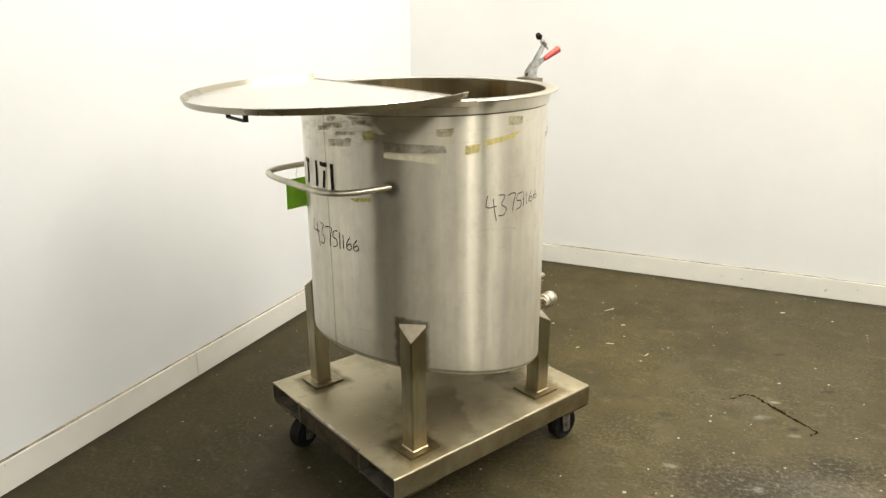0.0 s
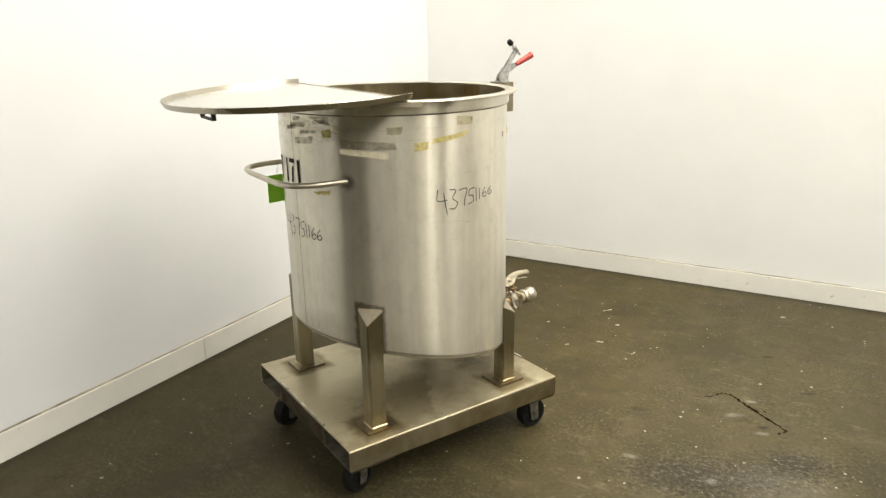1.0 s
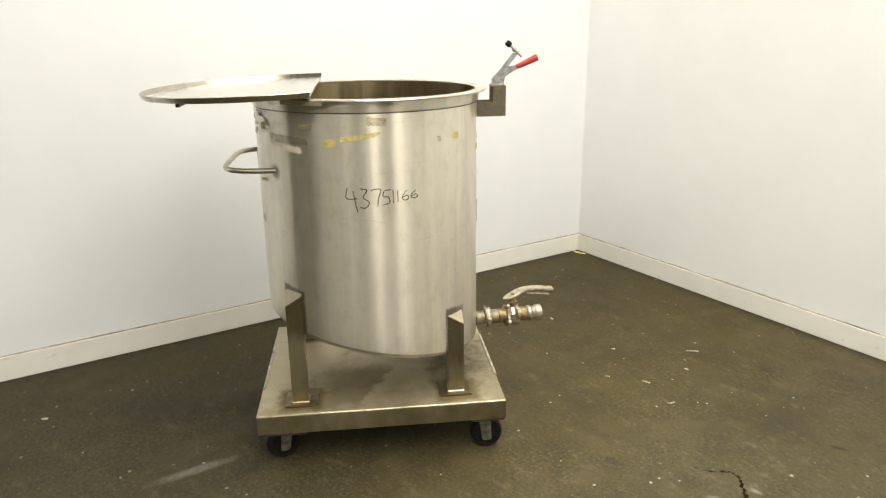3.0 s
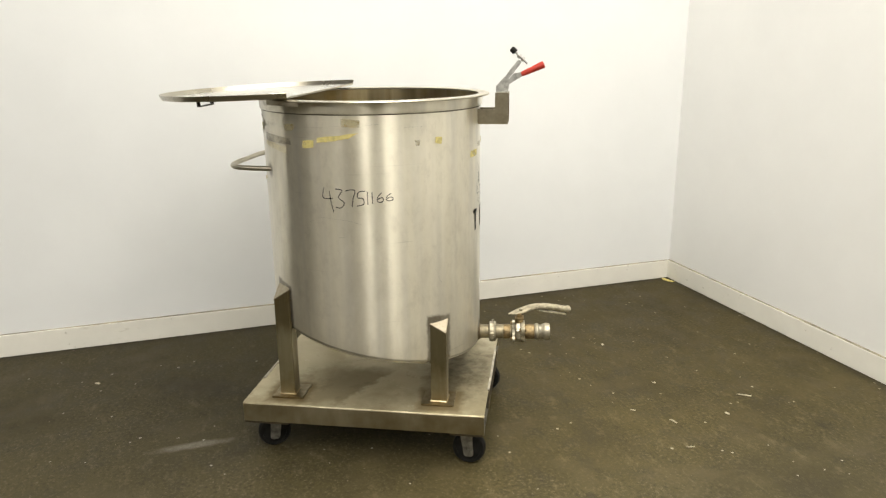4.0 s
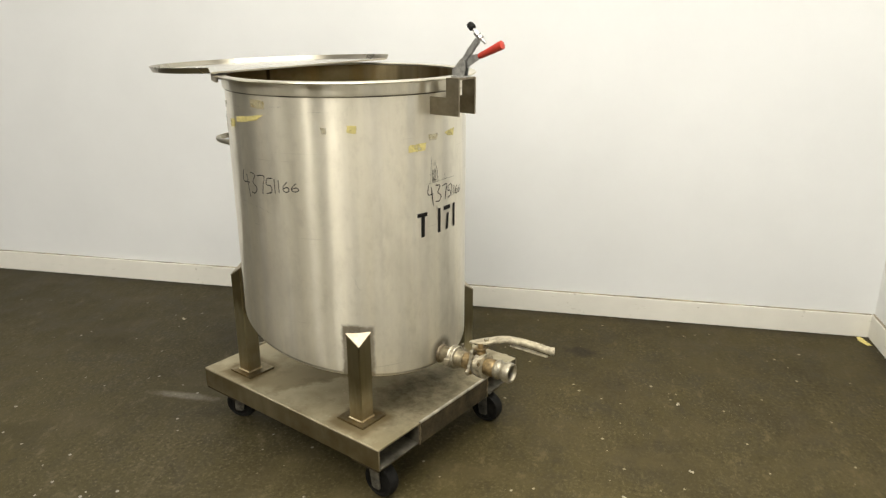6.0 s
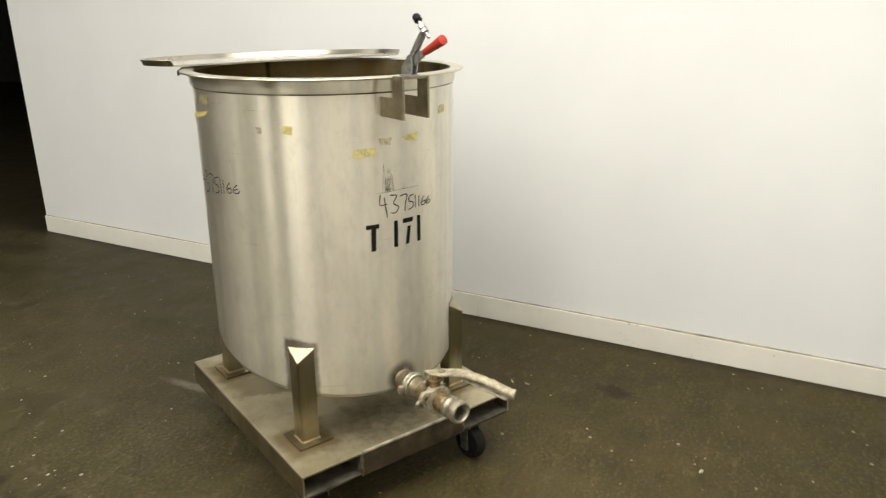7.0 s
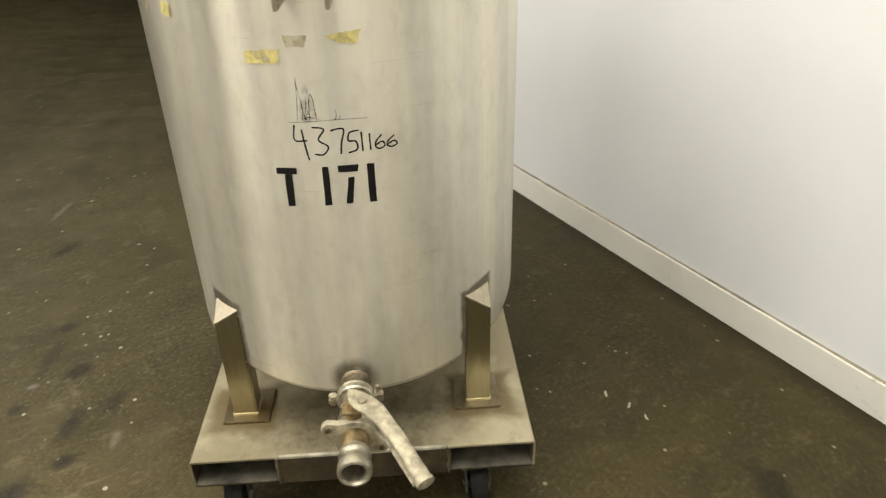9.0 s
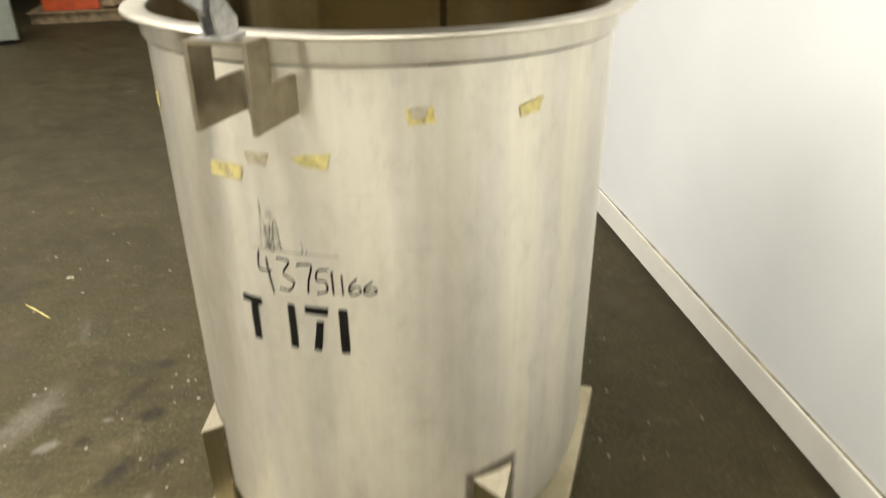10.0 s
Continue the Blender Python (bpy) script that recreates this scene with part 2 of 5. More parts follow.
def worn_deck(m):
    """Haze, pale rubbed specks, drips, brown rings round the foot pads and a dried spill with a hard edge under the tank."""
    nt = m.node_tree
    b = nt.nodes["Principled BSDF"]
    b.inputs["Metallic"].default_value = 0.72
    c = b.inputs["Base Color"].links[0].from_socket
    v = coords(nt)
    sep = nt.nodes.new("ShaderNodeSeparateXYZ")
    nt.links.new(v, sep.inputs[0])
    x, y, z = sep.outputs
    wob = math_of(nt, "SUBTRACT", noise_of(nt, v, 14.0, 5, 0.6), 0.5)
    fine = noise_of(nt, v, 34.0, 7, 0.75)
    c = mix(nt, ramp(nt, fine, ((0.58, 0.0), (0.74, 0.4))), c, (0.8, 0.75, 0.6))
    c = mix(nt, ramp(nt, noise_of(nt, v, 11.0, 6, 0.65), ((0.33, 0.55), (0.44, 0.0))), c, (0.24, 0.2, 0.125))
    # dried spill: hard edge towards the drain, fading towards the other end
    edge = math_of(nt, "ADD", math_of(nt, "SUBTRACT", math_of(nt, "MULTIPLY", y, 0.5), x), 0.1)
    front = smooth_step(nt, math_of(nt, "ADD", edge, math_of(nt, "MULTIPLY", wob, 0.1)), -0.006, 0.022)
    tail = smooth_step(nt, math_of(nt, "ADD", edge, math_of(nt, "MULTIPLY", wob, 0.3)), 0.42, 0.12)
    off = math_of(nt, "ABSOLUTE", math_of(nt, "ADD", y, 0.2))
    wide = smooth_step(nt, math_of(nt, "ADD", off, math_of(nt, "MULTIPLY", wob, 0.16)), 0.2, 0.1)
    spill = math_of(nt, "MULTIPLY", math_of(nt, "MULTIPLY", front, tail), wide)
    c = mix(nt, math_of(nt, "MULTIPLY", spill, 0.62), c, (0.2, 0.16, 0.085))
    # grime below the drain, with the tank's shade on the deck painted in
    dx, dy = math_of(nt, "SUBTRACT", x, 0.33), math_of(nt, "ADD", y, 0.01)
    ring = math_of(nt, "SQRT", math_of(nt, "ADD", math_of(nt, "MULTIPLY", math_of(nt, "MULTIPLY", dx, dx), 4.0), math_of(nt, "MULTIPLY", dy, dy)))
    grime_shade = math_of(nt, "MULTIPLY", smooth_step(nt, math_of(nt, "ADD", ring, math_of(nt, "MULTIPLY", wob, 0.25)), 0.38, 0.14), ramp(nt, noise_of(nt, v, 26.0, 6, 0.7), ((0.36, 1.0), (0.62, 0.6))))
    c = mix(nt, math_of(nt, "MULTIPLY", grime_shade, 0.9), c, (0.115, 0.094, 0.052))
    # brown heat and rust round the foot pads
    px, py = math_of(nt, "SUBTRACT", math_of(nt, "ABSOLUTE", x), 0.275), math_of(nt, "SUBTRACT", math_of(nt, "ABSOLUTE", y), 0.28)
    pad = math_of(nt, "MAXIMUM", math_of(nt, "ABSOLUTE", px), math_of(nt, "ABSOLUTE", py))
    rust = smooth_step(nt, math_of(nt, "ADD", pad, math_of(nt, "MULTIPLY", wob, 0.05)), 0.094, 0.058)
    c = mix(nt, math_of(nt, "MULTIPLY", rust, 0.75), c, (0.15, 0.107, 0.045))
    nt.links.new(c, b.inputs["Base Color"])
    dirt = math_of(nt, "MAXIMUM", math_of(nt, "MAXIMUM", spill, grime_shade), rust)
    nt.links.new(math_of(nt, "ADD", ramp(nt, fine, ((0.3, 0.4), (0.7, 0.52))), math_of(nt, "MULTIPLY", dirt, 0.14)), b.inputs["Roughness"])
    return m


worn_deck(M_PLATE)
M_FRAME = plain("rusty_frame_steel", (0.075, 0.058, 0.033), 0.55, 0.35, 0.35, 18)
M_SIDE = steel("scuffed_side_steel", light=(0.56, 0.51, 0.385), dark=(0.33, 0.285, 0.19), rough=(0.3, 0.44), streak=(7, 7, 2), stain=(0.27, 0.225, 0.14), stain_at=(0.48, 0.66))
M_CHANNEL = plain("grimy_channel_steel", (0.2, 0.185, 0.145), 0.5, 0.6, 0.3, 16)
M_WELD = steel("weld_bead", light=(0.4, 0.34, 0.24), dark=(0.16, 0.12, 0.08), rough=(0.35, 0.6), streak=(60, 60, 60))
M_BEAD = steel("bright_bead", light=(0.72, 0.63, 0.43), dark=(0.4, 0.31, 0.16), rough=(0.3, 0.5), streak=(60, 60, 60))
M_CAST = plain("valve_casting", (0.33, 0.285, 0.19), 0.5, 0.8, 0.3, 30)
M_BRASSY = plain("dull_clamp_metal", (0.47, 0.43, 0.335), 0.45, 0.85, 0.25, 40)
M_LEVER = plain("lever_casting", (0.41, 0.365, 0.26), 0.6, 0.25, 0.3, 45)
M_RUSTY = plain("rusty_brass", (0.3, 0.22, 0.11), 0.45, 0.7, 0.4, 35)
M_FORK = plain("dull_fork", (0.24, 0.23, 0.2), 0.5, 0.8, 0.3, 40)
M_ZINC = plain("zinc_plate", (0.55, 0.55, 0.53), 0.4, 0.9, 0.2, 60)
M_RUBBER = plain("black_rubber", (0.013, 0.0125, 0.011), 0.75, 0, 0.35, 30)
M_RUBBER.node_tree.nodes["Principled BSDF"].inputs["Specular IOR Level"].default_value = 0.2
M_RED = plain("red_vinyl", (0.42, 0.035, 0.02), 0.4, 0, 0.15, 30)
M_GREEN = plain("green_card", (0.27, 0.6, 0.03), 0.6, 0, 0.06, 20)
M_TAPE = plain("yellow_tape", (0.68, 0.58, 0.2), 0.6, 0, 0.15, 90)
M_PAPER = plain("tape_paper", (0.74, 0.68, 0.5), 0.7, 0, 0.1, 60)
M_RESIDUE = plain("tape_residue", (0.5, 0.42, 0.2), 0.6, 0.1, 0.25, 40)


def thin_film(m, low, high):
    """Let the surface beneath show through a film, more or less by patches."""
    nt = m.node_tree
    nt.links.new(ramp(nt, noise_of(nt, coords(nt), 60.0, 4), ((0.35, low), (0.65, high))), nt.nodes["Principled BSDF"].inputs["Alpha"])
    return m


thin_film(M_RESIDUE, 0.2, 0.52)
M_OLD_TAPE = plain("worn_yellow_tape", (0.66, 0.57, 0.22), 0.6, 0, 0.2, 70)
_nt = M_OLD_TAPE.node_tree
_nt.links.new(ramp(_nt, noise_of(_nt, coords(_nt), 38.0, 4, 0.6), ((0.33, 0.25), (0.45, 0.95))), _nt.nodes["Principled BSDF"].inputs["Alpha"])
M_SHADE_FILM = thin_film(plain("old_tape_film", (0.25, 0.21, 0.13), 0.5, 0.2, 0.25, 50), 0.15, 0.46)
M_SMUDGE = thin_film(plain("pencil_smudge", (0.05, 0.05, 0.05), 0.6, 0.2, 0.2, 90), 0.0, 0.27)
M_PENCIL = thin_film(plain("pencil_lead", (0.06, 0.057, 0.05), 0.5, 0.3, 0.2, 90), 0.15, 0.8)
M_INK = plain("black_ink", (0.012, 0.011, 0.01), 0.55, 0, 0.2, 60, 0.02)
M_INK.node_tree.nodes["Principled BSDF"].inputs["Specular IOR Level"].default_value = 0.15
M_PAINTED = plain("black_stencil_paint", (0.01, 0.009, 0.008), 0.6, 0, 0.2, 60, 0.02)
M_PAINTED.node_tree.nodes["Principled BSDF"].inputs["Specular IOR Level"].default_value = 0.15
M_WALL = plain("white_wall_paint", (0.80, 0.8, 0.785), 0.7, 0, 0.015, 2.2, 0.06)
# west wall's white tuned cooler and slightly darker than the other walls
M_WALL_COOL = plain("cool_white_wall", (0.776, 0.787, 0.789), 0.7, 0, 0.015, 2.2, 0.06)
M_BASE = plain("white_trim_paint", (0.79, 0.77, 0.7), 0.55, 0, 0.025, 6, 0.08)
def scuffed(m):
    nt = m.node_tree
    b = nt.nodes["Principled BSDF"]
    c = b.inputs["Base Color"].links[0].from_socket
    c = mix(nt, ramp(nt, noise_of(nt, coords(nt, (7, 7, 22)), 1.0, 6, 0.7), ((0.62, 0.0), (0.72, 0.6))), c, (0.47, 0.43, 0.34))
    c = mix(nt, ramp(nt, noise_of(nt, coords(nt), 30.0, 3, 0.5), ((0.7, 0.0), (0.76, 0.6))), c, (0.33, 0.29, 0.22))
    nt.links.new(c, b.inputs["Base Color"])


scuffed(M_BASE)
M_DUST = plain("dust_line", (0.3, 0.265, 0.19), 0.9, 0, 0.35, 8)
M_HALL = plain("hall_wall", (0.05, 0.05, 0.045), 0.9, 0, 0.2, 1.5)
# dark patchy ring drawn for the gap below the collar
M_GAP = plain("dark_gap", (0.17, 0.145, 0.1), 0.6, 0.3, 0.3, 60)
_nt = M_GAP.node_tree
_b = _nt.nodes["Principled BSDF"]
_nt.links.new(ramp(_nt, noise_of(_nt, coords(_nt), 5.0, 4), ((0.42, (0.42, 0.385, 0.3)), (0.56, (0.09, 0.074, 0.05)))), _b.inputs["Base Color"])
M_DARK = plain("blackened_steel", (0.045, 0.04, 0.03), 0.5, 0.5, 0.3, 40)
M_EDGE = plain("pale_edge_metal", (0.6, 0.56, 0.46), 0.45, 0.5, 0.3, 18)
M_SCRAP = plain("dirty_paper", (0.5, 0.455, 0.33), 0.8, 0, 0.25, 60)
M_CHIP = plain("pale_chip", (0.19, 0.165, 0.11), 0.8, 0, 0.3, 5)
M_CRACK = plain("crack_dirt", (0.026, 0.018, 0.009), 0.95, 0, 0.4, 60)
M_CRACK.node_tree.nodes["Principled BSDF"].inputs["Specular IOR Level"].default_value = 0.0


def floor_material():
    """Worn dark concrete: mottling, grit, pale scuffs and dark oil marks."""
    m, nt, b = material("worn_floor")
    v = coords(nt)
    big = noise_of(nt, v, 0.9, 5, 0.6)
    mid = noise_of(nt, v, 6.0, 8, 0.7)
    grit = noise_of(nt, v, 70.0, 6, 0.8)
    c = mix(nt, ramp(nt, big, ((0.3, 0.0), (0.72, 1.0))), (0.039, 0.031, 0.0108), (0.0595, 0.0472, 0.0175))
    c = mix(nt, ramp(nt, mid, ((0.36, 0.55), (0.5, 0.0))), c, (0.027, 0.0213, 0.0085))
    c = mix(nt, ramp(nt, mid, ((0.55, 0.0), (0.78, 0.35))), c, (0.103, 0.083, 0.042))
    rough_area = ramp(nt, noise_of(nt, v, 1.7, 5, 0.65), ((0.38, 0.3), (0.6, 1.0)))
    c = mix(nt, math_of(nt, "MULTIPLY", ramp(nt, grit, ((0.36, 0.85), (0.47, 0.0))), rough_area), c, (0.013, 0.0102, 0.0052))
    c = mix(nt, math_of(nt, "MULTIPLY", ramp(nt, grit, ((0.54, 0.0), (0.66, 0.75))), rough_area), c, (0.15, 0.125, 0.074))
    smear = noise_of(nt, coords(nt, (1.0, 1.7, 1)), 9.0, 9, 0.78)
    c = mix(nt, ramp(nt, smear, ((0.55, 0.0), (0.69, 0.72))), c, (0.118, 0.095, 0.048))
    c = mix(nt, ramp(nt, smear, ((0.3, 0.8), (0.43, 0.0))), c, (0.019, 0.0155, 0.0065))
    patch = noise_of(nt, v, 2.6, 4, 0.55)
    c = mix(nt, ramp(nt, patch, ((0.36, 0.32), (0.48, 0.0))), c, (0.025, 0.0192, 0.0075))
    c = mix(nt, ramp(nt, noise_of(nt, coords(nt, (1.6, 1, 1)), 3.4, 5, 0.6), ((0.5, 0.0), (0.66, 0.5))), c, (0.066, 0.0515, 0.023))
    vo = node(nt, "ShaderNodeTexVoronoi", Scale=42.0)
    nt.links.new(v, vo.inputs["Vector"])
    sel = nt.nodes.new("ShaderNodeSeparateColor")
    nt.links.new(vo.outputs["Color"], sel.inputs[0])
    fleck = math_of(nt, "MULTIPLY", math_of(nt, "LESS_THAN", vo.outputs["Distance"], math_of(nt, "MULTIPLY", sel.outputs[1], 0.28)), math_of(nt, "GREATER_THAN", sel.outputs[0], 0.94))
    c = mix(nt, math_of(nt, "MULTIPLY", fleck, 0.7), c, (0.33, 0.3, 0.22))
    sc = noise_of(nt, coords(nt, (2.2, 16, 1)), 1.0, 6, 0.72)
    c = mix(nt, ramp(nt, sc, ((0.66, 0.0), (0.78, 0.5))), c, (0.18, 0.155, 0.1))
    sep = nt.nodes.new("ShaderNodeSeparateXYZ")
    nt.links.new(v, sep.inputs[0])
    wob = math_of(nt, "MULTIPLY", math_of(nt, "SUBTRACT", noise_of(nt, v, 22.0, 5, 0.7), 0.5), 1.6)

    broken = ramp(nt, noise_of(nt, v, 38.0, 6, 0.8), ((0.36, 0.5), (0.55, 1.0)))

    def spot(cx, cy, rx, ry, turn):
        ca, sa = math.cos(radians(turn)), math.sin(radians(turn))
        dx, dy = math_of(nt, "SUBTRACT", sep.outputs[0], cx), math_of(nt, "SUBTRACT", sep.outputs[1], cy)
        p = math_of(nt, "DIVIDE", math_of(nt, "ADD", math_of(nt, "MULTIPLY", dx, ca), math_of(nt, "MULTIPLY", dy, sa)), rx)
        q = math_of(nt, "DIVIDE", math_of(nt, "SUBTRACT", math_of(nt, "MULTIPLY", dy, ca), math_of(nt, "MULTIPLY", dx, sa)), ry)
        d = math_of(nt, "SQRT", math_of(nt, "ADD", math_of(nt, "MULTIPLY", p, p), math_of(nt, "MULTIPLY", q, q)))
        return math_of(nt, "MULTIPLY", smooth_step(nt, math_of(nt, "ADD", d, wob), 1.35, 0.3), broken)

    for cx, cy, rx, ry, turn, k in ((-1.76, 2.83, 0.085, 0.05, 75, 0.8), (-0.324, 1.464, 0.05, 0.035, 10, 0.9), (-0.281, 1.707, 0.07, 0.03, 60, 0.85), (-0.25, 1.846, 0.035, 0.028, 0, 0.9), (-0.092, 1.912, 0.09, 0.06, 20, 0.95), (-0.4, 1.67, 0.06, 0.03, 50, 0.6), (-0.313, 1.195, 0.045, 0.028, 0, 0.8), (-0.151, 1.559, 0.03, 0.025, 0, 0.8),
                                    (-0.36, 0.6, 0.07, 0.03, 40, 0.7), (-0.25, 1.36, 0.12, 0.03, 60, 0.5), (0.05, 2.2, 0.26, 0.13, 24, 0.55), (0.3, 2.42, 0.12, 0.08, 24, 0.5), (-1.55, 1.3, 0.25, 0.1, 60, 0.4), (0.172, 2.63, 0.022, 0.018, 0, 0.8), (0.118, 3.294, 0.03, 0.012, 30, 0.85), (0.3, 3.0, 0.04, 0.014, 30, 0.6), (-0.28, 2.55, 0.03, 0.02, 0, 0.6)):
        c = mix(nt, math_of(nt, "MULTIPLY", spot(cx, cy, rx, ry, turn), k), c, (0.013, 0.0105, 0.007))
    for cx, cy, rx, ry, turn, k in ((-1.043, 1.29, 0.14, 0.024, 90, 0.85), (0.045, 1.42, 0.17, 0.06, 70, 0.5), (0.06, 2.675, 0.036, 0.018, 30, 0.75), (0.172, 2.585, 0.028, 0.014, 20, 0.55), (-0.215, 2.21, 0.03, 0.016, 10, 0.8), (0.06, 2.19, 0.03, 0.02, 10, 0.6), (0.1, 2.82, 0.022, 0.012, 10, 0.8),
                                    (0.3, 2.25, 0.2, 0.12, 0, 0.25), (0.02, 0.95, 0.1, 0.02, 100, 0.25), (-0.048, 1.57, 0.04, 0.022, 30, 0.8), (-0.381, 1.831, 0.035, 0.015, 70, 0.4), (-0.37, 0.212, 0.11, 0.015, 60, 0.4), (-0.195, 1.471, 0.02, 0.014, 0, 0.7), (-0.3, 1.56, 0.04, 0.012, 110, 0.25)):
        c = mix(nt, math_of(nt, "MULTIPLY", spot(cx, cy, rx, ry, turn), 0.6 * k), c, (0.22, 0.195, 0.14))
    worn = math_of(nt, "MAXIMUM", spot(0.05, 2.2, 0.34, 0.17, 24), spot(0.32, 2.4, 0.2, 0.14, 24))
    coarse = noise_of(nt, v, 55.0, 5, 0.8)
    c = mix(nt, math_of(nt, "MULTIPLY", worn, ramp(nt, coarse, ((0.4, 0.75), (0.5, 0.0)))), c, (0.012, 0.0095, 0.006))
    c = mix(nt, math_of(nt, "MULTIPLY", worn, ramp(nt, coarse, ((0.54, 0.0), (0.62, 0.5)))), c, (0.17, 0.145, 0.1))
    # greyer on the open side, browner along the partitions; darker towards the west wall
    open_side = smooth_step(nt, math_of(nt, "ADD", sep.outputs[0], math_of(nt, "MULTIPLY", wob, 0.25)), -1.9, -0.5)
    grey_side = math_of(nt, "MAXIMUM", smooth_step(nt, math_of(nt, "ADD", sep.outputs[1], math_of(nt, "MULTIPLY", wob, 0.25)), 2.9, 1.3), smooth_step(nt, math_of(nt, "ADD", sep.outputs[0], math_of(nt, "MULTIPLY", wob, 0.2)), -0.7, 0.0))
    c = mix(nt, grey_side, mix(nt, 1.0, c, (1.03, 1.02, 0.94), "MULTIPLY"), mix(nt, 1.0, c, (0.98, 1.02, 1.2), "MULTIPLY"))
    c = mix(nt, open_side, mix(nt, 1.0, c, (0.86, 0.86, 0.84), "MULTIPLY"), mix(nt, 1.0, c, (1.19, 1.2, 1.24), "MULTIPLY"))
    # soft pool of light beside the dolly, brightened in the floor colour
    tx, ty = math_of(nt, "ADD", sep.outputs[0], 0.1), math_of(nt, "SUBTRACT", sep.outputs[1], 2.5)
    light_pool = smooth_step(nt, math_of(nt, "ADD", math_of(nt, "SQRT", math_of(nt, "ADD", math_of(nt, "MULTIPLY", math_of(nt, "MULTIPLY", tx, tx), 2.2), math_of(nt, "MULTIPLY", ty, ty))), math_of(nt, "MULTIPLY", wob, 0.3)), 1.25, 0.35)
    c = mix(nt, light_pool, c, mix(nt, 1.0, c, (1.25, 1.25, 1.25), "MULTIPLY"))
    blot = noise_of(nt, coords(nt, (1, 1.3, 1)), 4.5, 3, 0.5)
    c = mix(nt, ramp(nt, blot, ((0.58, 0.0), (0.72, 0.28))), c, (0.021, 0.0165, 0.0075))
    # floor darker in a narrow strip along both wall bases
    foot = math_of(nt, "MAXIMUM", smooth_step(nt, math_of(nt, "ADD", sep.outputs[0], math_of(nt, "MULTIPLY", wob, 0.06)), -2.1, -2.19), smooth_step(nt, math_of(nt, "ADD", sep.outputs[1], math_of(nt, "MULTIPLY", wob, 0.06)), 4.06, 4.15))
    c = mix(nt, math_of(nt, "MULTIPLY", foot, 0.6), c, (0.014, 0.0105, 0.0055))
    nt.links.new(c, b.inputs["Base Color"])
    nt.links.new(ramp(nt, mid, ((0.3, 0.48), (0.7, 0.7))), b.inputs["Roughness"])
    b.inputs["Specular IOR Level"].default_value = 0.19
    bump(nt, b, grit, 0.4, 0.001)
    return m


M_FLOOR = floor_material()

# ---- mesh helpers ----
def mesh_of(name, bm, mat, smooth=False):
    me = bpy.data.meshes.new(name)
    bm.to_mesh(me)
    bm.free()
    me.materials.append(mat)
    if smooth:
        for p in me.polygons:
            p.use_smooth = True
        me.set_sharp_from_angle(angle=radians(38))
    return me


def part(name, bm, mat, parent=None, label="", smooth=False):
    ob = new(name, mesh_of(name, bm, mat, smooth))
    ob.parent = parent
    return tagged(ob, label)


def thing(name, m, label, category, group="", kind=""):
    ob = new(name)
    ob.matrix_world = m
    return tagged(ob, label, category, group, kind)


def add_box(bm, lo, hi, bev=0.0, m=None):
    r = bmesh.ops.create_cube(bm, size=1)["verts"]
    for v in r:
        v.co = Vector([(a + b) / 2 + c * (b - a) for a, b, c in zip(lo, hi, v.co)])
    if bev:
        edges = list({e for v in r for e in v.link_edges})
        r = list({v for f in bmesh.ops.bevel(bm, geom=edges, offset=bev, segments=2, affect="EDGES")["faces"] for v in f.verts} | {v for v in r if v.is_valid})
    if m is not None:
        bmesh.ops.transform(bm, matrix=m, verts=[v for v in r if v.is_valid])
    return bm


def box(lo, hi, bev=0.0, m=None):
    return add_box(bmesh.new(), lo, hi, bev, m)


def add_lathe(bm, profile, seg=64, m=None, closed=False):
    """Turn (r, z) points round z."""
    rings = []
    for r, z in profile:
        rings.append([bm.verts.new((r * math.cos(2 * math.pi * k / seg), r * math.sin(2 * math.pi * k / seg), z)) for k in range(seg)])
    pairs = list(zip(rings, rings[1:])) + ([(rings[-1], rings[0])] if closed else [])
    for a, b in pairs:
        for k in range(seg):
            bm.faces.new((a[k], a[(k + 1) % seg], b[(k + 1) % seg], b[k]))
    if m is not None:
        bmesh.ops.transform(bm, matrix=m, verts=[v for ring in rings for v in ring])
    return bm


def add_prism(bm, poly, z0, z1, m=None):
    """Extrude a plan polygon; z0 and z1 are numbers or functions of (x, y)."""
    f0 = z0 if callable(z0) else (lambda x, y: z0)
    f1 = z1 if callable(z1) else (lambda x, y: z1)
    a = [bm.verts.new((x, y, f0(x, y))) for x, y in poly]
    b = [bm.verts.new((x, y, f1(x, y))) for x, y in poly]
    bm.faces.new(a[::-1])
    bm.faces.new(b)
    for k in range(len(poly)):
        j = (k + 1) % len(poly)
        bm.faces.new((a[k], a[j], b[j], b[k]))
    if m is not None:
        bmesh.ops.transform(bm, matrix=m, verts=a + b)
    bmesh.ops.recalc_face_normals(bm, faces=bm.faces[:])
    return bm


def smooth_path(pts, n=6):
    pts = [Vector(p) for p in pts]
    ext = [2 * pts[0] - pts[1]] + pts + [2 * pts[-1] - pts[-2]]
    out = []
    for i in range(1, len(ext) - 2):
        p0, p1, p2, p3 = ext[i - 1:i + 3]
        for k in range(n):
            t = k / n
            out.append(0.5 * (2 * p1 + (p2 - p0) * t + (2 * p0 - 5 * p1 + 4 * p2 - p3) * t * t + (3 * p1 - p0 - 3 * p2 + p3) * t ** 3))
    return out + [pts[-1]]


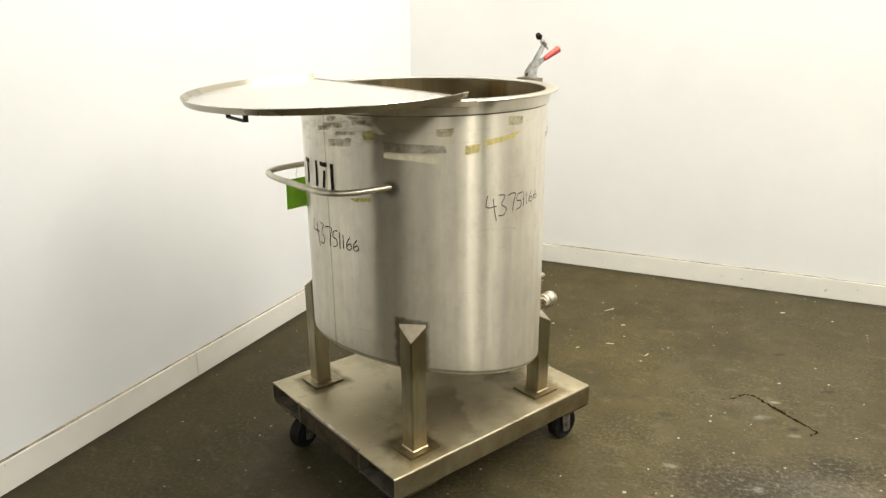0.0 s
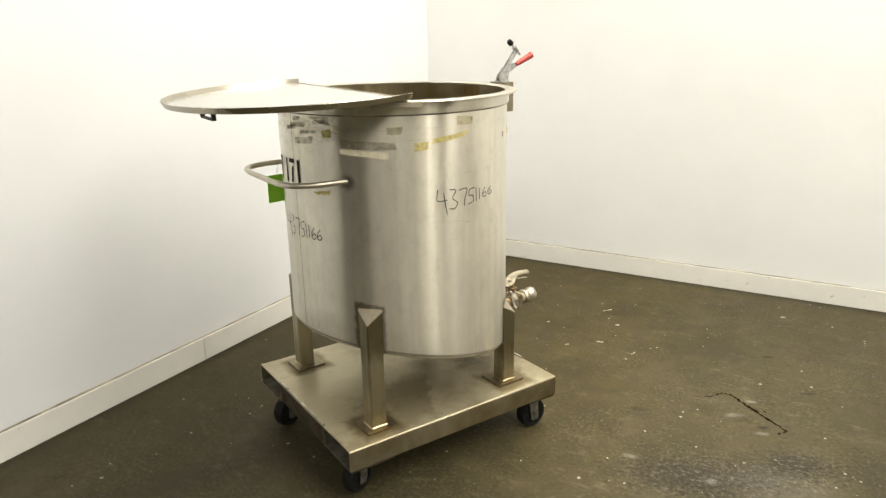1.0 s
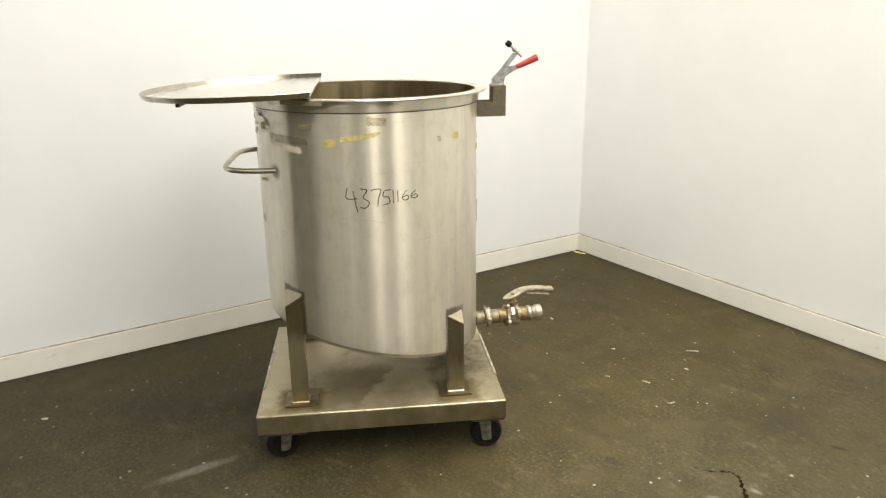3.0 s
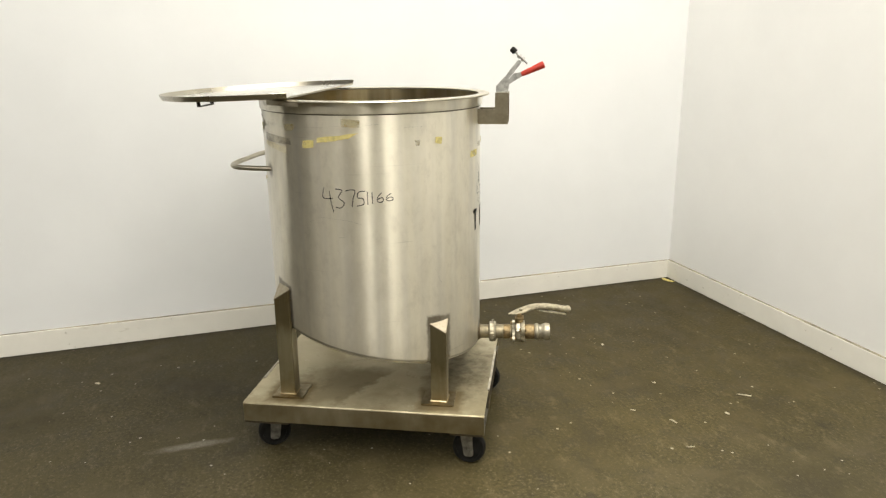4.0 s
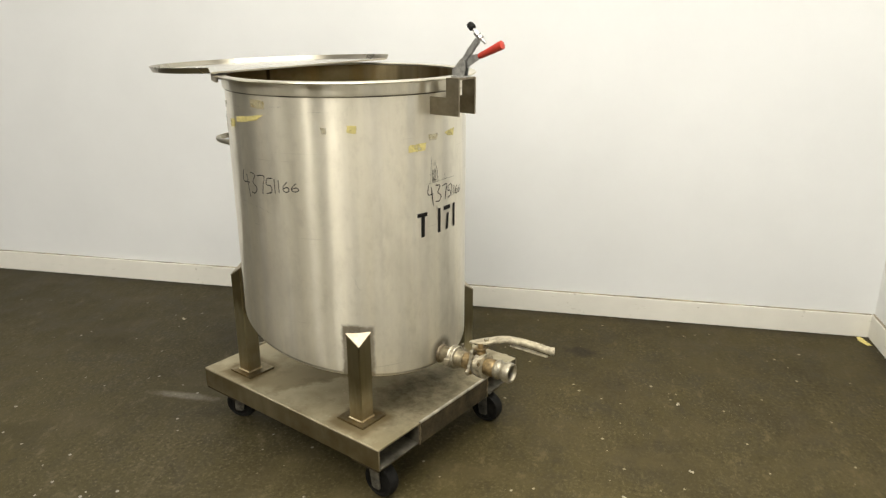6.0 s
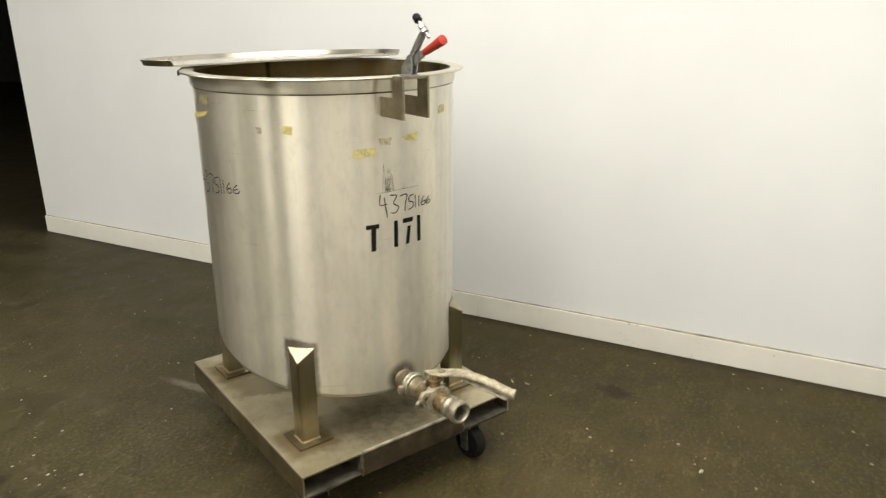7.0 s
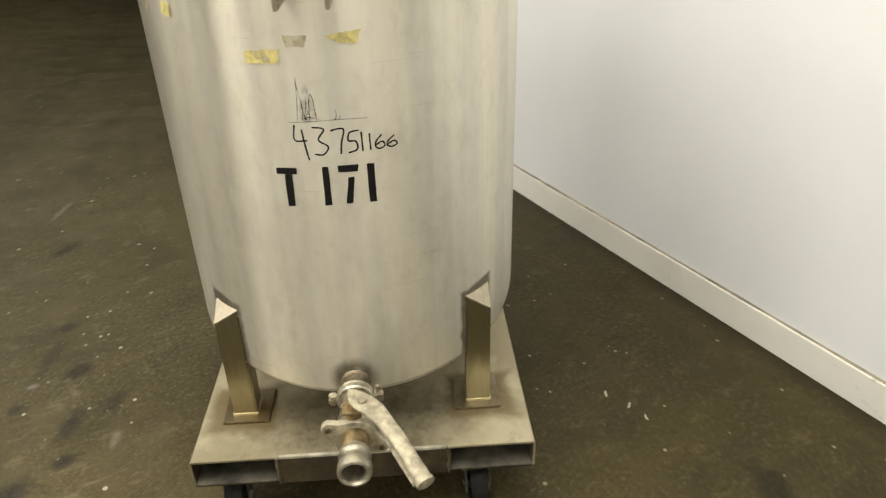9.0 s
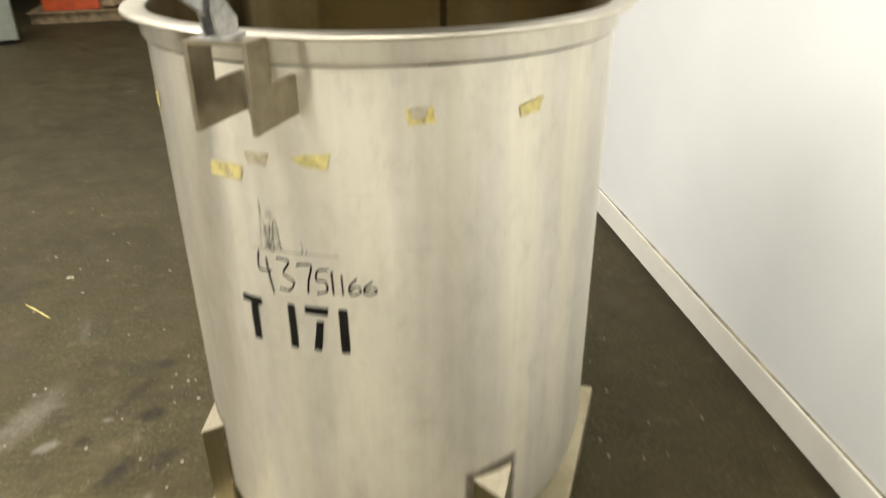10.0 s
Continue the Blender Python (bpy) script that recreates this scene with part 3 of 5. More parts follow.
def add_tube(bm, pts, radius, seg=14):
    pts = [Vector(p) for p in pts]
    rings = []
    side = None
    for i, p in enumerate(pts):
        d = (pts[min(i + 1, len(pts) - 1)] - pts[max(i - 1, 0)]).normalized()
        if side is None:
            side = d.orthogonal().normalized()
        side = (side - d * side.dot(d)).normalized()
        up = d.cross(side)
        r = radius(i / (len(pts) - 1)) if callable(radius) else radius
        rings.append([bm.verts.new(p + r * (math.cos(a) * side + math.sin(a) * up)) for a in (2 * math.pi * k / seg for k in range(seg))])
    for a, b in zip(rings, rings[1:]):
        for k in range(seg):
            bm.faces.new((a[k], a[(k + 1) % seg], b[(k + 1) % seg], b[k]))
    bm.faces.new(rings[0][::-1])
    bm.faces.new(rings[-1])
    return bm


ALONG_X = Matrix.Rotation(radians(90), 4, "Y")

# ---- structure ----
WX, WY, WEND = -2.2, 4.16, -1.19
bm = bmesh.new()
bmesh.ops.create_grid(bm, x_segments=40, y_segments=40, size=15)
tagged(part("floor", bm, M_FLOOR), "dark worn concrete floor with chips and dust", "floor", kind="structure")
tagged(part("wall_west", box((WX - 0.12, WEND, 0), (WX, WY + 0.12, 3.4)), M_WALL_COOL), "plain white painted partition wall", "wall", kind="structure")
tagged(part("wall_north", box((WX, WY, 0), (4.2, WY + 0.12, 3.4)), M_WALL), "plain white painted partition wall", "wall", kind="structure")


def baseboard(name, lo, hi, axis, joints):
    """Boards end to end along one wall, with an uneven line of dust on top."""
    ob = tagged(part(name, bmesh.new(), M_BASE), "white painted skirting board with scuffs", "baseboard", kind="structure")
    ends = [lo[axis], *joints, hi[axis]]
    for p, q in zip(ends, ends[1:]):
        a, b = list(lo), list(hi)
        a[axis], b[axis] = p + 0.0007, q - 0.0007
        part("board", box(a, b, 0.002), M_BASE, ob)
    # brown dust lying on the top edge, deeper here and thinner there
    bm = bmesh.new()
    n = int((hi[axis] - lo[axis]) / 0.05)
    face, back = (hi[0], lo[0]) if axis == 1 else (lo[1], hi[1])
    prev = None
    for i in range(n + 1):
        p = lo[axis] + (hi[axis] - lo[axis]) * i / n
        k = noise.noise((p * 1.7, axis * 9.0, 0.5)) + 0.5 * noise.noise((p * 9, axis * 5.0, 2.5))
        f = back + (face - back) * (0.62 + 0.3 * k)
        h = hi[2] + 0.0035 + 0.0025 * k
        row = [(f, hi[2] - 0.0005), (f, h - 0.0015), (back, h)]
        row = [bm.verts.new((c, p, z) if axis == 1 else (p, c, z)) for c, z in row]
        if prev:
            for q in range(2):
                bm.faces.new((prev[q], row[q], row[q + 1], prev[q + 1]))
        prev = row
    part("dust_line", bm, M_DUST, ob, "brown dust along the top edge")
    return ob


baseboard("baseboard_west", (WX, WEND, 0), (WX + 0.014, WY - 0.014, 0.111), 1, (2.05,))
baseboard("baseboard_north", (WX, WY - 0.014, 0), (4.2, WY, 0.111), 0, (1.6,))
# unseen white walls added for the shell's reflections, with a dark gap between
for k, (y0, y1) in enumerate(((1.9, 4.27), (-6.0, 0.5))):
    tagged(part("unseen_wall_east_%d" % (k + 1), box((4.2, y0, 0), (4.32, y1, 3.4)), M_WALL), "plain white painted partition wall", "wall", kind="structure")
for name, lo, hi in (("wall_hall_east", (9, -12, 0), (9.2, 9, 4.6)), ("wall_hall_south", (-9, -12.2, 0), (9, -12, 4.6)),
                     ("wall_hall_west", (-9.2, -12, 0), (-9, 9, 4.6)), ("wall_hall_north", (-9, 9, 0), (9, 9.2, 4.6))):
    tagged(part(name, box(lo, hi), M_HALL), "dark distant wall of the hall", "wall", kind="structure")
tagged(part("ceiling", box((-9, -12, 4.6), (9, 9, 4.8)), M_HALL), "dark ceiling of the hall", "ceiling", kind="structure")

# ---- dolly ----
CX, CY, YAW = -1.0555, 2.0265, 64.2
HERE = pose(CX, CY, 0, 0, 0, YAW)
PT = 0.219
U0, U1, V0, V1 = -0.4225, 0.44, -0.3755, 0.389


def caster(parent, u, v, turn):
    c = new("caster")
    c.parent = parent
    c.matrix_local = pose(u, v, 0, 0, 0, turn)
    tagged(c, "swivel caster with a black rubber wheel")
    r, w = 0.059, 0.02
    prof = [(r - 0.016, -w), (r - 0.006, -w), (r - 0.001, -w * 0.55), (r, 0), (r - 0.001, w * 0.55), (r - 0.006, w), (r - 0.016, w)]
    across = Matrix.Translation((0, 0, r)) @ Matrix.Rotation(radians(90), 4, "X")
    part("tyre", add_lathe(bmesh.new(), prof, 40, across, True), M_RUBBER, c, "black rubber tyre", True)
    hub = [(0.006, -w - 0.003), (0.014, -w - 0.003), (0.016, -w + 0.002), (r - 0.016, -w + 0.004), (r - 0.016, w - 0.004), (0.016, w - 0.002), (0.014, w + 0.003), (0.006, w + 0.003)]
    part("hub", add_lathe(bmesh.new(), hub, 32, across, True), M_RUBBER, c, "dark hub", True)
    fork = bmesh.new()
    for s in (-1, 1):
        y = s * (w + 0.007)
        add_prism(fork, [(-0.017, 0.04), (-0.01, 0.034), (0.01, 0.034), (0.017, 0.04), (0.03, 0.123), (-0.012, 0.123)], y - 0.0015, y + 0.0015,
                  Matrix(((1, 0, 0, 0), (0, 0, 1, 0), (0, 1, 0, 0), (0, 0, 0, 1))))
    add_box(fork, (-0.014, -w - 0.0085, 0.1195), (0.034, w + 0.0085, 0.125), 0.0015)
    part("fork", fork, M_FORK, c, "zinc-plated fork", True)
    ax = bmesh.new()
    add_lathe(ax, [(0.001, -w - 0.014), (0.007, -w - 0.014), (0.007, w + 0.014), (0.001, w + 0.014)], 6, across)
    part("axle_bolt", ax, M_FORK, c)
    top = add_lathe(bmesh.new(), [(0.002, 0.125), (0.028, 0.125), (0.03, 0.13), (0.024, 0.134), (0.002, 0.134)], 24, Matrix.Translation((0.012, 0, 0)))
    add_box(top, (-0.036, -0.042, 0.1335), (0.06, 0.042, 0.1383), 0.002)
    part("swivel_plate", top, M_FORK, c, "", True)
    return c


def dolly():
    d = thing("platform_dolly", HERE, "stained stainless steel platform dolly on four casters", "dolly")
    z0, t, r = 0.147, 0.005, 0.007
    # one sheet folded down along both long sides
    out = [(V0, z0)] + [(V0 + r - r * math.cos(radians(a)), PT - r + r * math.sin(radians(a))) for a in (0, 22, 45, 68, 90)]
    out += [(V1 - r + r * math.sin(radians(a)), PT - r + r * math.cos(radians(a))) for a in (0, 22, 45, 68, 90)] + [(V1, z0)]
    inn = [(V0 + t, z0), (V0 + t, PT - t), (V1 - t, PT - t), (V1 - t, z0)]
    bm = bmesh.new()
    ends = []
    steps = 24
    for i in range(steps + 1):
        u = U0 + (U1 - U0) * i / steps
        sag = 0.0012 * noise.noise((u * 7, 3.1, 0))
        ends.append([bm.verts.new((u, v, z + (0.0016 * noise.noise((u * 40, v * 5, 1)) if z == z0 else sag * (1 if z > 0.2 else 0)))) for v, z in out + inn[::-1]])
    n = len(ends[0])
    for p, q in zip(ends, ends[1:]):
        for k in range(n):
            bm.faces.new((p[k], p[(k + 1) % n], q[(k + 1) % n], q[k]))
    for e in (ends[0], ends[-1]):
        bm.faces.new(e[:6] + e[n - 2:])
        bm.faces.new([e[5], e[6], e[n - 3], e[n - 2]])
        bm.faces.new(e[6:n - 2])
    bmesh.ops.recalc_face_normals(bm, faces=bm.faces[:])
    deck = part("deck", bm, M_PLATE, d, "stained steel deck folded down along both sides", True)
    deck.data.materials.append(M_SIDE)
    for p in deck.data.polygons:
        p.material_index = 1 if abs(p.normal.y) > 0.8 else 0
    for v0, v1 in ((V0 + t, V0 + 0.19), (V1 - 0.195, V1 - t)):
        bm = bmesh.new()
        inner = v1 - t if v0 < 0 else v0
        add_box(bm, (U0, inner, z0), (U1, inner + t, PT - t - 0.0005), 0.0008)
        add_box(bm, (U0, v0 + 0.0005 if v0 < 0 else v0 + t, z0), (U1, v1 - t if v0 < 0 else v1 - 0.0005, z0 + t), 0.0008)
        part("side_channel", bm, M_CHANNEL, d, "open-ended steel side channel")
    for u0, u1 in ((U0 + 0.002, U0 + 0.007), (U1 - 0.003, U1 + 0.002)):
        part("end_plate", box((u0, V0 + 0.192, 0.142), (u1, V1 - 0.197, PT + 0.002), 0.001), M_FRAME, d, "rusty end plate")
        # pale strip makes the end plate's top edge bright
        part("edge_strip", box((u0 - 0.0015, V0 + 0.194, PT - 0.003), (u1 + 0.0015, V1 - 0.199, PT + 0.0045), 0.001), M_EDGE, d, "bright top edge strip")
        for v in (V0 + 0.191, V1 - 0.196):
            u = u1 if u1 > 0 else u0
            run = [(u + noise.noise((k, v * 9, 1)) * 0.002, v + noise.noise((k, v * 7, 5)) * 0.004, 0.143 + 0.075 * k / 9) for k in range(10)]
            part("joint_weld", add_tube(bmesh.new(), run, lambda q: 0.0032 + 0.0016 * math.sin(q * 41), 6), M_WELD, d, "rough brown weld at the joint")
    for u0, u1 in ((U0 + 0.002, U0 + 0.165), (U1 - 0.12, U1 - 0.004)):
        for v0, v1 in ((V0 + 0.001, V0 + 0.15), (V1 - 0.155, V1 - 0.001)):
            part("mounting_plate", box((u0, v0, 0.1385), (u1, v1, 0.1468), 0.0015), M_FRAME, d, "dark caster mounting plate")
    caster(d, 0.382, -0.303, 180)
    caster(d, -0.354, -0.276, 24)
    caster(d, -0.376, 0.258, 18)
    caster(d, 0.396, 0.262, 184)
    return d


dolly()

# ---- tank ----
R, TOP = 0.388, 1.2695


def bottom_z(u):
    return 0.418 - 0.212 * u


def ring_points(r, zf, seg=128, rolled=False):
    """A ring whose height follows zf; a rolled sheet is never quite round."""
    out = []
    r0 = r
    for k in range(seg):
        a = 2 * math.pi * k / seg
        if rolled:
            ca, sa = math.cos(a), math.sin(a)
            r = r0 + 0.00046 * noise.noise((ca * 3.2, sa * 3.2, 0.3)) + 0.00012 * noise.noise((ca * 8, sa * 8, 4.7))
        x, y = r * math.cos(a), r * math.sin(a)
        out.append((x, y, zf(x, y)))
    return out


def rings_mesh(rings, cap=False):
    bm = bmesh.new()
    vs = [[bm.verts.new(p) for p in ring] for ring in rings]
    n = len(vs[0])
    for a, b in zip(vs, vs[1:]):
        for k in range(n):
            bm.faces.new((a[k], a[(k + 1) % n], b[(k + 1) % n], b[k]))
    if cap:
        bm.faces.new(vs[-1])
    return bm


tank = thing("mixing_tank", HERE, "tall brushed stainless steel tank on four square legs", "tank")
shell = [ring_points(R, lambda x, y: 1.236, 320, True)] + [ring_points(R, lambda x, y, k=k: 1.236 + (bottom_z(x) + 0.024 - 1.236) * k / 8, 320, True) for k in range(1, 9)]
for a in (22, 45, 68, 90):
    s, c = math.sin(radians(a)), math.cos(radians(a))
    shell.append(ring_points(R - 0.024 * (1 - c), lambda x, y, s=s: bottom_z(x) + 0.024 * (1 - s), 320, True))
part("shell", rings_mesh(shell, True), M_SHELL, tank, "brushed steel cylinder with a sloping bottom", True)
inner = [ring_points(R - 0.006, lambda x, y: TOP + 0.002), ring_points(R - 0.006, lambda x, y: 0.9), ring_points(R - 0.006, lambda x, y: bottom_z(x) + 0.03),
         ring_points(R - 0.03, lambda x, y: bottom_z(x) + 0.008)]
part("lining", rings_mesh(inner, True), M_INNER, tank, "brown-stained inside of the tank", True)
part("collar", add_lathe(bmesh.new(), [(R - 0.002, 1.234), (R + 0.005, 1.234), (R + 0.007, 1.238), (R + 0.008, TOP - 0.002), (R, TOP - 0.001)], 128), M_SHELL, tank, "steel collar band below the rim", True)
part("gap_line", add_lathe(bmesh.new(), [(R - 0.001, 1.2295), (R + 0.0014, 1.2305), (R + 0.0032, 1.2335), (R - 0.001, 1.2342)], 128), M_GAP, tank, "dark uneven line below the collar")
part("rim", add_lathe(bmesh.new(), [(R - 0.0065, TOP - 0.002), (R + 0.0265, TOP - 0.002), (R + 0.0305, TOP - 0.001), (R + 0.032, TOP + 0.0018), (R + 0.0305, TOP + 0.0045), (R + 0.0265, TOP + 0.0055), (R - 0.003, TOP + 0.0055), (R - 0.007, TOP + 0.003)], 128, None, True), M_RIM, tank, "flat turned-out steel rim", True)


def leg(su, sv, cu, cv, height, slope):
    """A square tube with one corner turned outward, cut to the shell above the tank's bottom."""
    h = 0.0275
    o = (cu + su * h, cv + sv * h)
    pa, pb, pi = (o[0], o[1] - sv * 2 * h), (o[0] - su * 2 * h, o[1]), (o[0] - su * 2 * h, o[1] - sv * 2 * h)
    bm = bmesh.new()
    add_prism(bm, [pa, o, pb, pi], PT + 0.006, lambda x, y: bottom_z(x) + 0.004)
    cap = lambda x, y: height - slope * (math.hypot(x, y) - R)
    qa, qb = (pa[0] - su * 0.004, pa[1] - sv * 0.004), (pb[0] - su * 0.004, pb[1] - sv * 0.004)
    add_prism(bm, [pa, o, pb, qb, qa], lambda x, y: bottom_z(x) + 0.003, cap)
    bmesh.ops.bevel(bm, geom=[e for e in bm.edges if abs((e.verts[0].co - e.verts[1].co).normalized().z) > 0.9], offset=0.003, segments=2, affect="EDGES")
    ob = part("leg", bm, M_LEG, tank, "square steel tube leg with a sloped cap")
    bm = bmesh.new()
    add_prism(bm, [pa, o, pb, qb, qa], lambda x, y: cap(x, y) + 0.0005, lambda x, y: cap(x, y) + 0.004)
    part("cap", bm, M_CAP, ob, "bright triangular cap")
    pu, pv = cu - su * 0.004, cv - sv * 0.004
    part("foot_pad", box((pu - 0.057, pv - 0.054, PT + 0.0005), (pu + 0.057, pv + 0.054, PT + 0.0065), 0.0015), M_PAD, ob, "rust-edged square foot pad")
    weld = bmesh.new()
    ring = [pa, o, pb, pi, pa]
    for p, q in zip(ring, ring[1:]):
        add_tube(weld, [(p[0], p[1], PT + 0.0075), ((p[0] + q[0]) / 2, (p[1] + q[1]) / 2, PT + 0.0085), (q[0], q[1], PT + 0.0075)], 0.0035, 6)
    for p in (pa, pb):
        for z in (height - 0.012, height - 0.045, bottom_z(cu) + 0.02):
            k = (R + 0.002) / math.hypot(*p)
            tack = bmesh.new()
            bmesh.ops.create_icosphere(tack, subdivisions=1, radius=0.0026, matrix=Matrix.Translation((p[0] * k, p[1] * k, z)))
            part("weld_tack", tack, M_WELD, ob, "", True)
    part("weld", weld, M_BEAD, ob, "bright weld bead round the foot")
    return ob


leg(-1, -1, -0.277, -0.281, 0.629, 0.95)
leg(1, -1, 0.274, -0.2735, 0.516, 0.86)
leg(1, 1, 0.272, 0.2755, 0.519, 0.9)
leg(-1, 1, -0.277, 0.287, 0.629, 0.95)

# carrying handle
hz = 1.036
path = smooth_path([(-0.30, -0.231, hz), (-0.40, -0.222, hz), (-0.46, -0.19, hz), (-0.484, -0.12, hz), (-0.486, 0, hz), (-0.484, 0.12, hz), (-0.46, 0.19, hz), (-0.40, 0.222, hz), (-0.30, 0.231, hz)], 6)
part("handle", add_tube(bmesh.new(), path, 0.0088), M_STEEL, tank, "bent round-bar carrying handle", True)


# ---- drawing on the curved shell: angle in degrees from the valve, height in metres ----
def on_shell(a, z, lift):
    return Vector(((R + lift) * math.cos(radians(a)), (R + lift) * math.sin(radians(a)), z))


def add_patch(bm, quad, lift=0.0012, n=10, ragged=0.002):
    (a0, z0), (a1, z1), (a2, z2), (a3, z3) = quad
    rows = []
    for j in range(4):
        s = j / 3
        row = []
        for i in range(n + 1):
            t = i / n
            a = (a0 * (1 - t) + a1 * t) * (1 - s) + (a3 * (1 - t) + a2 * t) * s
            z = (z0 * (1 - t) + z1 * t) * (1 - s) + (z3 * (1 - t) + z2 * t) * s
            if ragged:
                z += random.uniform(-ragged, ragged) * (1 if j in (0, 3) else 0)
                a += random.uniform(-ragged, ragged) * 200 * (1 if i in (0, n) else 0)
            row.append(bm.verts.new(on_shell(a, z, lift + (random.uniform(0, 0.0008) if ragged else 0))))
        rows.append(row)
    for r0, r1 in zip(rows, rows[1:]):
        for i in range(n):
            bm.faces.new((r1[i], r1[i + 1], r0[i + 1], r0[i]))
    return bm


def add_stroke(bm, pts, width, lift=0.0007):
    """A pen line along (angle, height) points."""
    k = R * math.pi / 180
    flat = smooth_path([(a * k, z, 0) for a, z in pts], 5)
    left, right = [], []
    for i, p in enumerate(flat):
        d = (flat[min(i + 1, len(flat) - 1)] - flat[max(i - 1, 0)]).normalized()
        nrm = Vector((-d.y, d.x, 0)) * width / 2 * random.uniform(0.8, 1.15)
        left.append(bm.verts.new(on_shell((p + nrm).x / k, (p + nrm).y, lift)))
        right.append(bm.verts.new(on_shell((p - nrm).x / k, (p - nrm).y, lift)))
    for i in range(len(flat) - 1):
        bm.faces.new((right[i], right[i + 1], left[i + 1], left[i]))
    return bm


PEN = {"4": ([(0.1, 1), (0.02, 0.52), (0.95, 0.5)], [(0.62, 0.86), (0.74, 0.4), (0.95, -0.15)]),
       "3": ([(0.0, 1), (0.75, 0.92), (0.35, 0.55), (0.95, 0.3), (0.6, 0.02), (0, 0.04)],),
       "7": ([(0.0, 0.93), (0.55, 1.0), (1, 0.94), (0.75, 0.45), (0.65, 0)],),
       "5": ([(1, 0.98), (0.25, 0.9), (0.12, 0.55), (0.7, 0.5), (0.8, 0.15), (0.05, 0)],),
       "1": ([(0.45, 1), (0.55, 0)],),
       "6": ([(0.7, 1), (0.15, 0.55), (0.1, 0.15), (0.5, 0), (0.95, 0.2), (0.7, 0.5), (0.15, 0.3)],)}


def handwriting(text, boxes, width, label):
    bm = bmesh.new()
    for ch, (a0, a1, z0, z1) in zip(text, boxes):
        for line in PEN[ch]:
            add_stroke(bm, [(a0 + (a1 - a0) * x, z0 + (z1 - z0) * y) for x, y in line], width)
    return part("handwriting", bm, M_INK, tank, label)


def pen_boxes(edges, low, high):
    """Digit boxes from their left and right edges, with the heights gliding along the line."""
    n = len(edges) - 1
    return [(a0, a1, low[0] + (low[1] - low[0]) * i / n, high[0] + (high[1] - high[0]) * i / n) for i, (a0, a1) in enumerate(edges)]


NUMBER = "43751166"
handwriting(NUMBER, pen_boxes([(-9.1, -5.6), (-4.2, -0.2), (0.5, 4.0), (4.6, 7.8), (8.0, 9.0), (10.1, 11.1), (11.8, 14.7), (15.0, 18.1)], (0.9, 0.906), (0.958, 0.927)), 0.0031, "number 43751166 handwritten in black marker")
handwriting(NUMBER, pen_boxes([(-102.0, -96.6), (-95.7, -91.2), (-90.6, -86.0), (-85.4, -81.2), (-80.8, -79.6), (-78.6, -77.4), (-76.0, -72.6), (-71.8, -68.0)], (0.934, 0.960), (1.003, 0.985)), 0.0029, "number 43751166 handwritten in black marker")
handwriting(NUMBER, pen_boxes([(169.2, 175.7), (176.2, 180.2), (181.0, 185.7), (186.2, 189.8), (190.2, 191.7), (192.4, 193.9), (194.8, 198.0), (198.6, 201.8)], (0.832, 0.839), (0.902, 0.873)), 0.0029, "number 43751166 handwritten in black marker")


def stencil(a0, z0, label):
    """T 171 in stencil bars, from the T's left edge and foot."""
    word = new("stencil_lettering")
    word.parent = tank
    tagged(word, label)
    for quad in (((0, 0.076), (5.7, 0.0765), (5.6, 0.064), (0, 0.0635)), ((2.2, 0.0635), (4.2, 0.0637), (4.1, 0), (2.0, -0.001)),
                 ((12.6, 0.078), (14.3, 0.0785), (14.3, 0.0015), (12.4, 0.001)),
                 ((16.7, 0.0795), (22.3, 0.0795), (22.0, 0.066), (16.9, 0.0665)), ((19.3, 0.055), (21.1, 0.056), (20.0, 0.003), (18.2, 0.003)),
                 ((24.5, 0.0787), (26.5, 0.079), (26.6, 0.002), (24.6, 0.002))):
        part("stencil_bar", add_patch(bmesh.new(), [(a0 + a, z0 + z) for a, z in quad], 0.0009, 6, 0.0003), M_PAINTED, word)
    return word


stencil(-15.3, 0.8, "T 171 stencilled in black paint")
stencil(162.7, 1.007, "T 171 stencilled in black paint")


def tape(quad, mat, label, ragged=0.0011):
    return part("tape", add_patch(bmesh.new(), quad, 0.0014, 10, ragged), mat, tank, label)


tape([(-144.6, 1.135), (-123.2, 1.125), (-123.4, 1.102), (-144.7, 1.12)], M_PAPER, "strip of torn paper tape", 0.0015)
tape([(-111.8, 1.15), (-105.1, 1.1525), (-105.8, 1.1285), (-111.8, 1.1255)], M_OLD_TAPE, "scrap of yellow tape")
tape([(-103.2, 1.16), (-83.1, 1.178), (-88, 1.159), (-103.9, 1.1435)], M_OLD_TAPE, "torn strip of yellow tape")
tape([(-123.7, 1.197), (-116.4, 1.1995), (-117.5, 1.1775), (-123.7, 1.177)], M_RESIDUE, "brown tape residue")
tape([(-172.7, 1.157), (-159.5, 1.167), (-160, 1.145), (-172.9, 1.137)], M_RESIDUE, "brown tape residue")
tape([(-154.7, 1.185), (-149.4, 1.1925), (-148.9, 1.168), (-153.5, 1.1635)], M_OLD_TAPE, "scrap of yellow tape")
tape([(-162.1, 1.226), (-150.4, 1.228), (-149.4, 1.2035), (-154.5, 1.2065)], M_RESIDUE, "brown tape residue")
tape([(-149.4, 1.2035), (-148.1, 1.208), (-143.9, 1.182), (-146.5, 1.181)], M_PAPER, "curled scrap of paper tape")
tape([(-161.4, 0.995), (-151.2, 1.005), (-151.6, 0.992), (-159.1, 0.987)], M_OLD_TAPE, "scrap of yellow tape")
tape([(-91.2, 1.221), (-82.5, 1.2155), (-82.4, 1.193), (-91.1, 1.196)], M_RESIDUE, "grey tape residue")
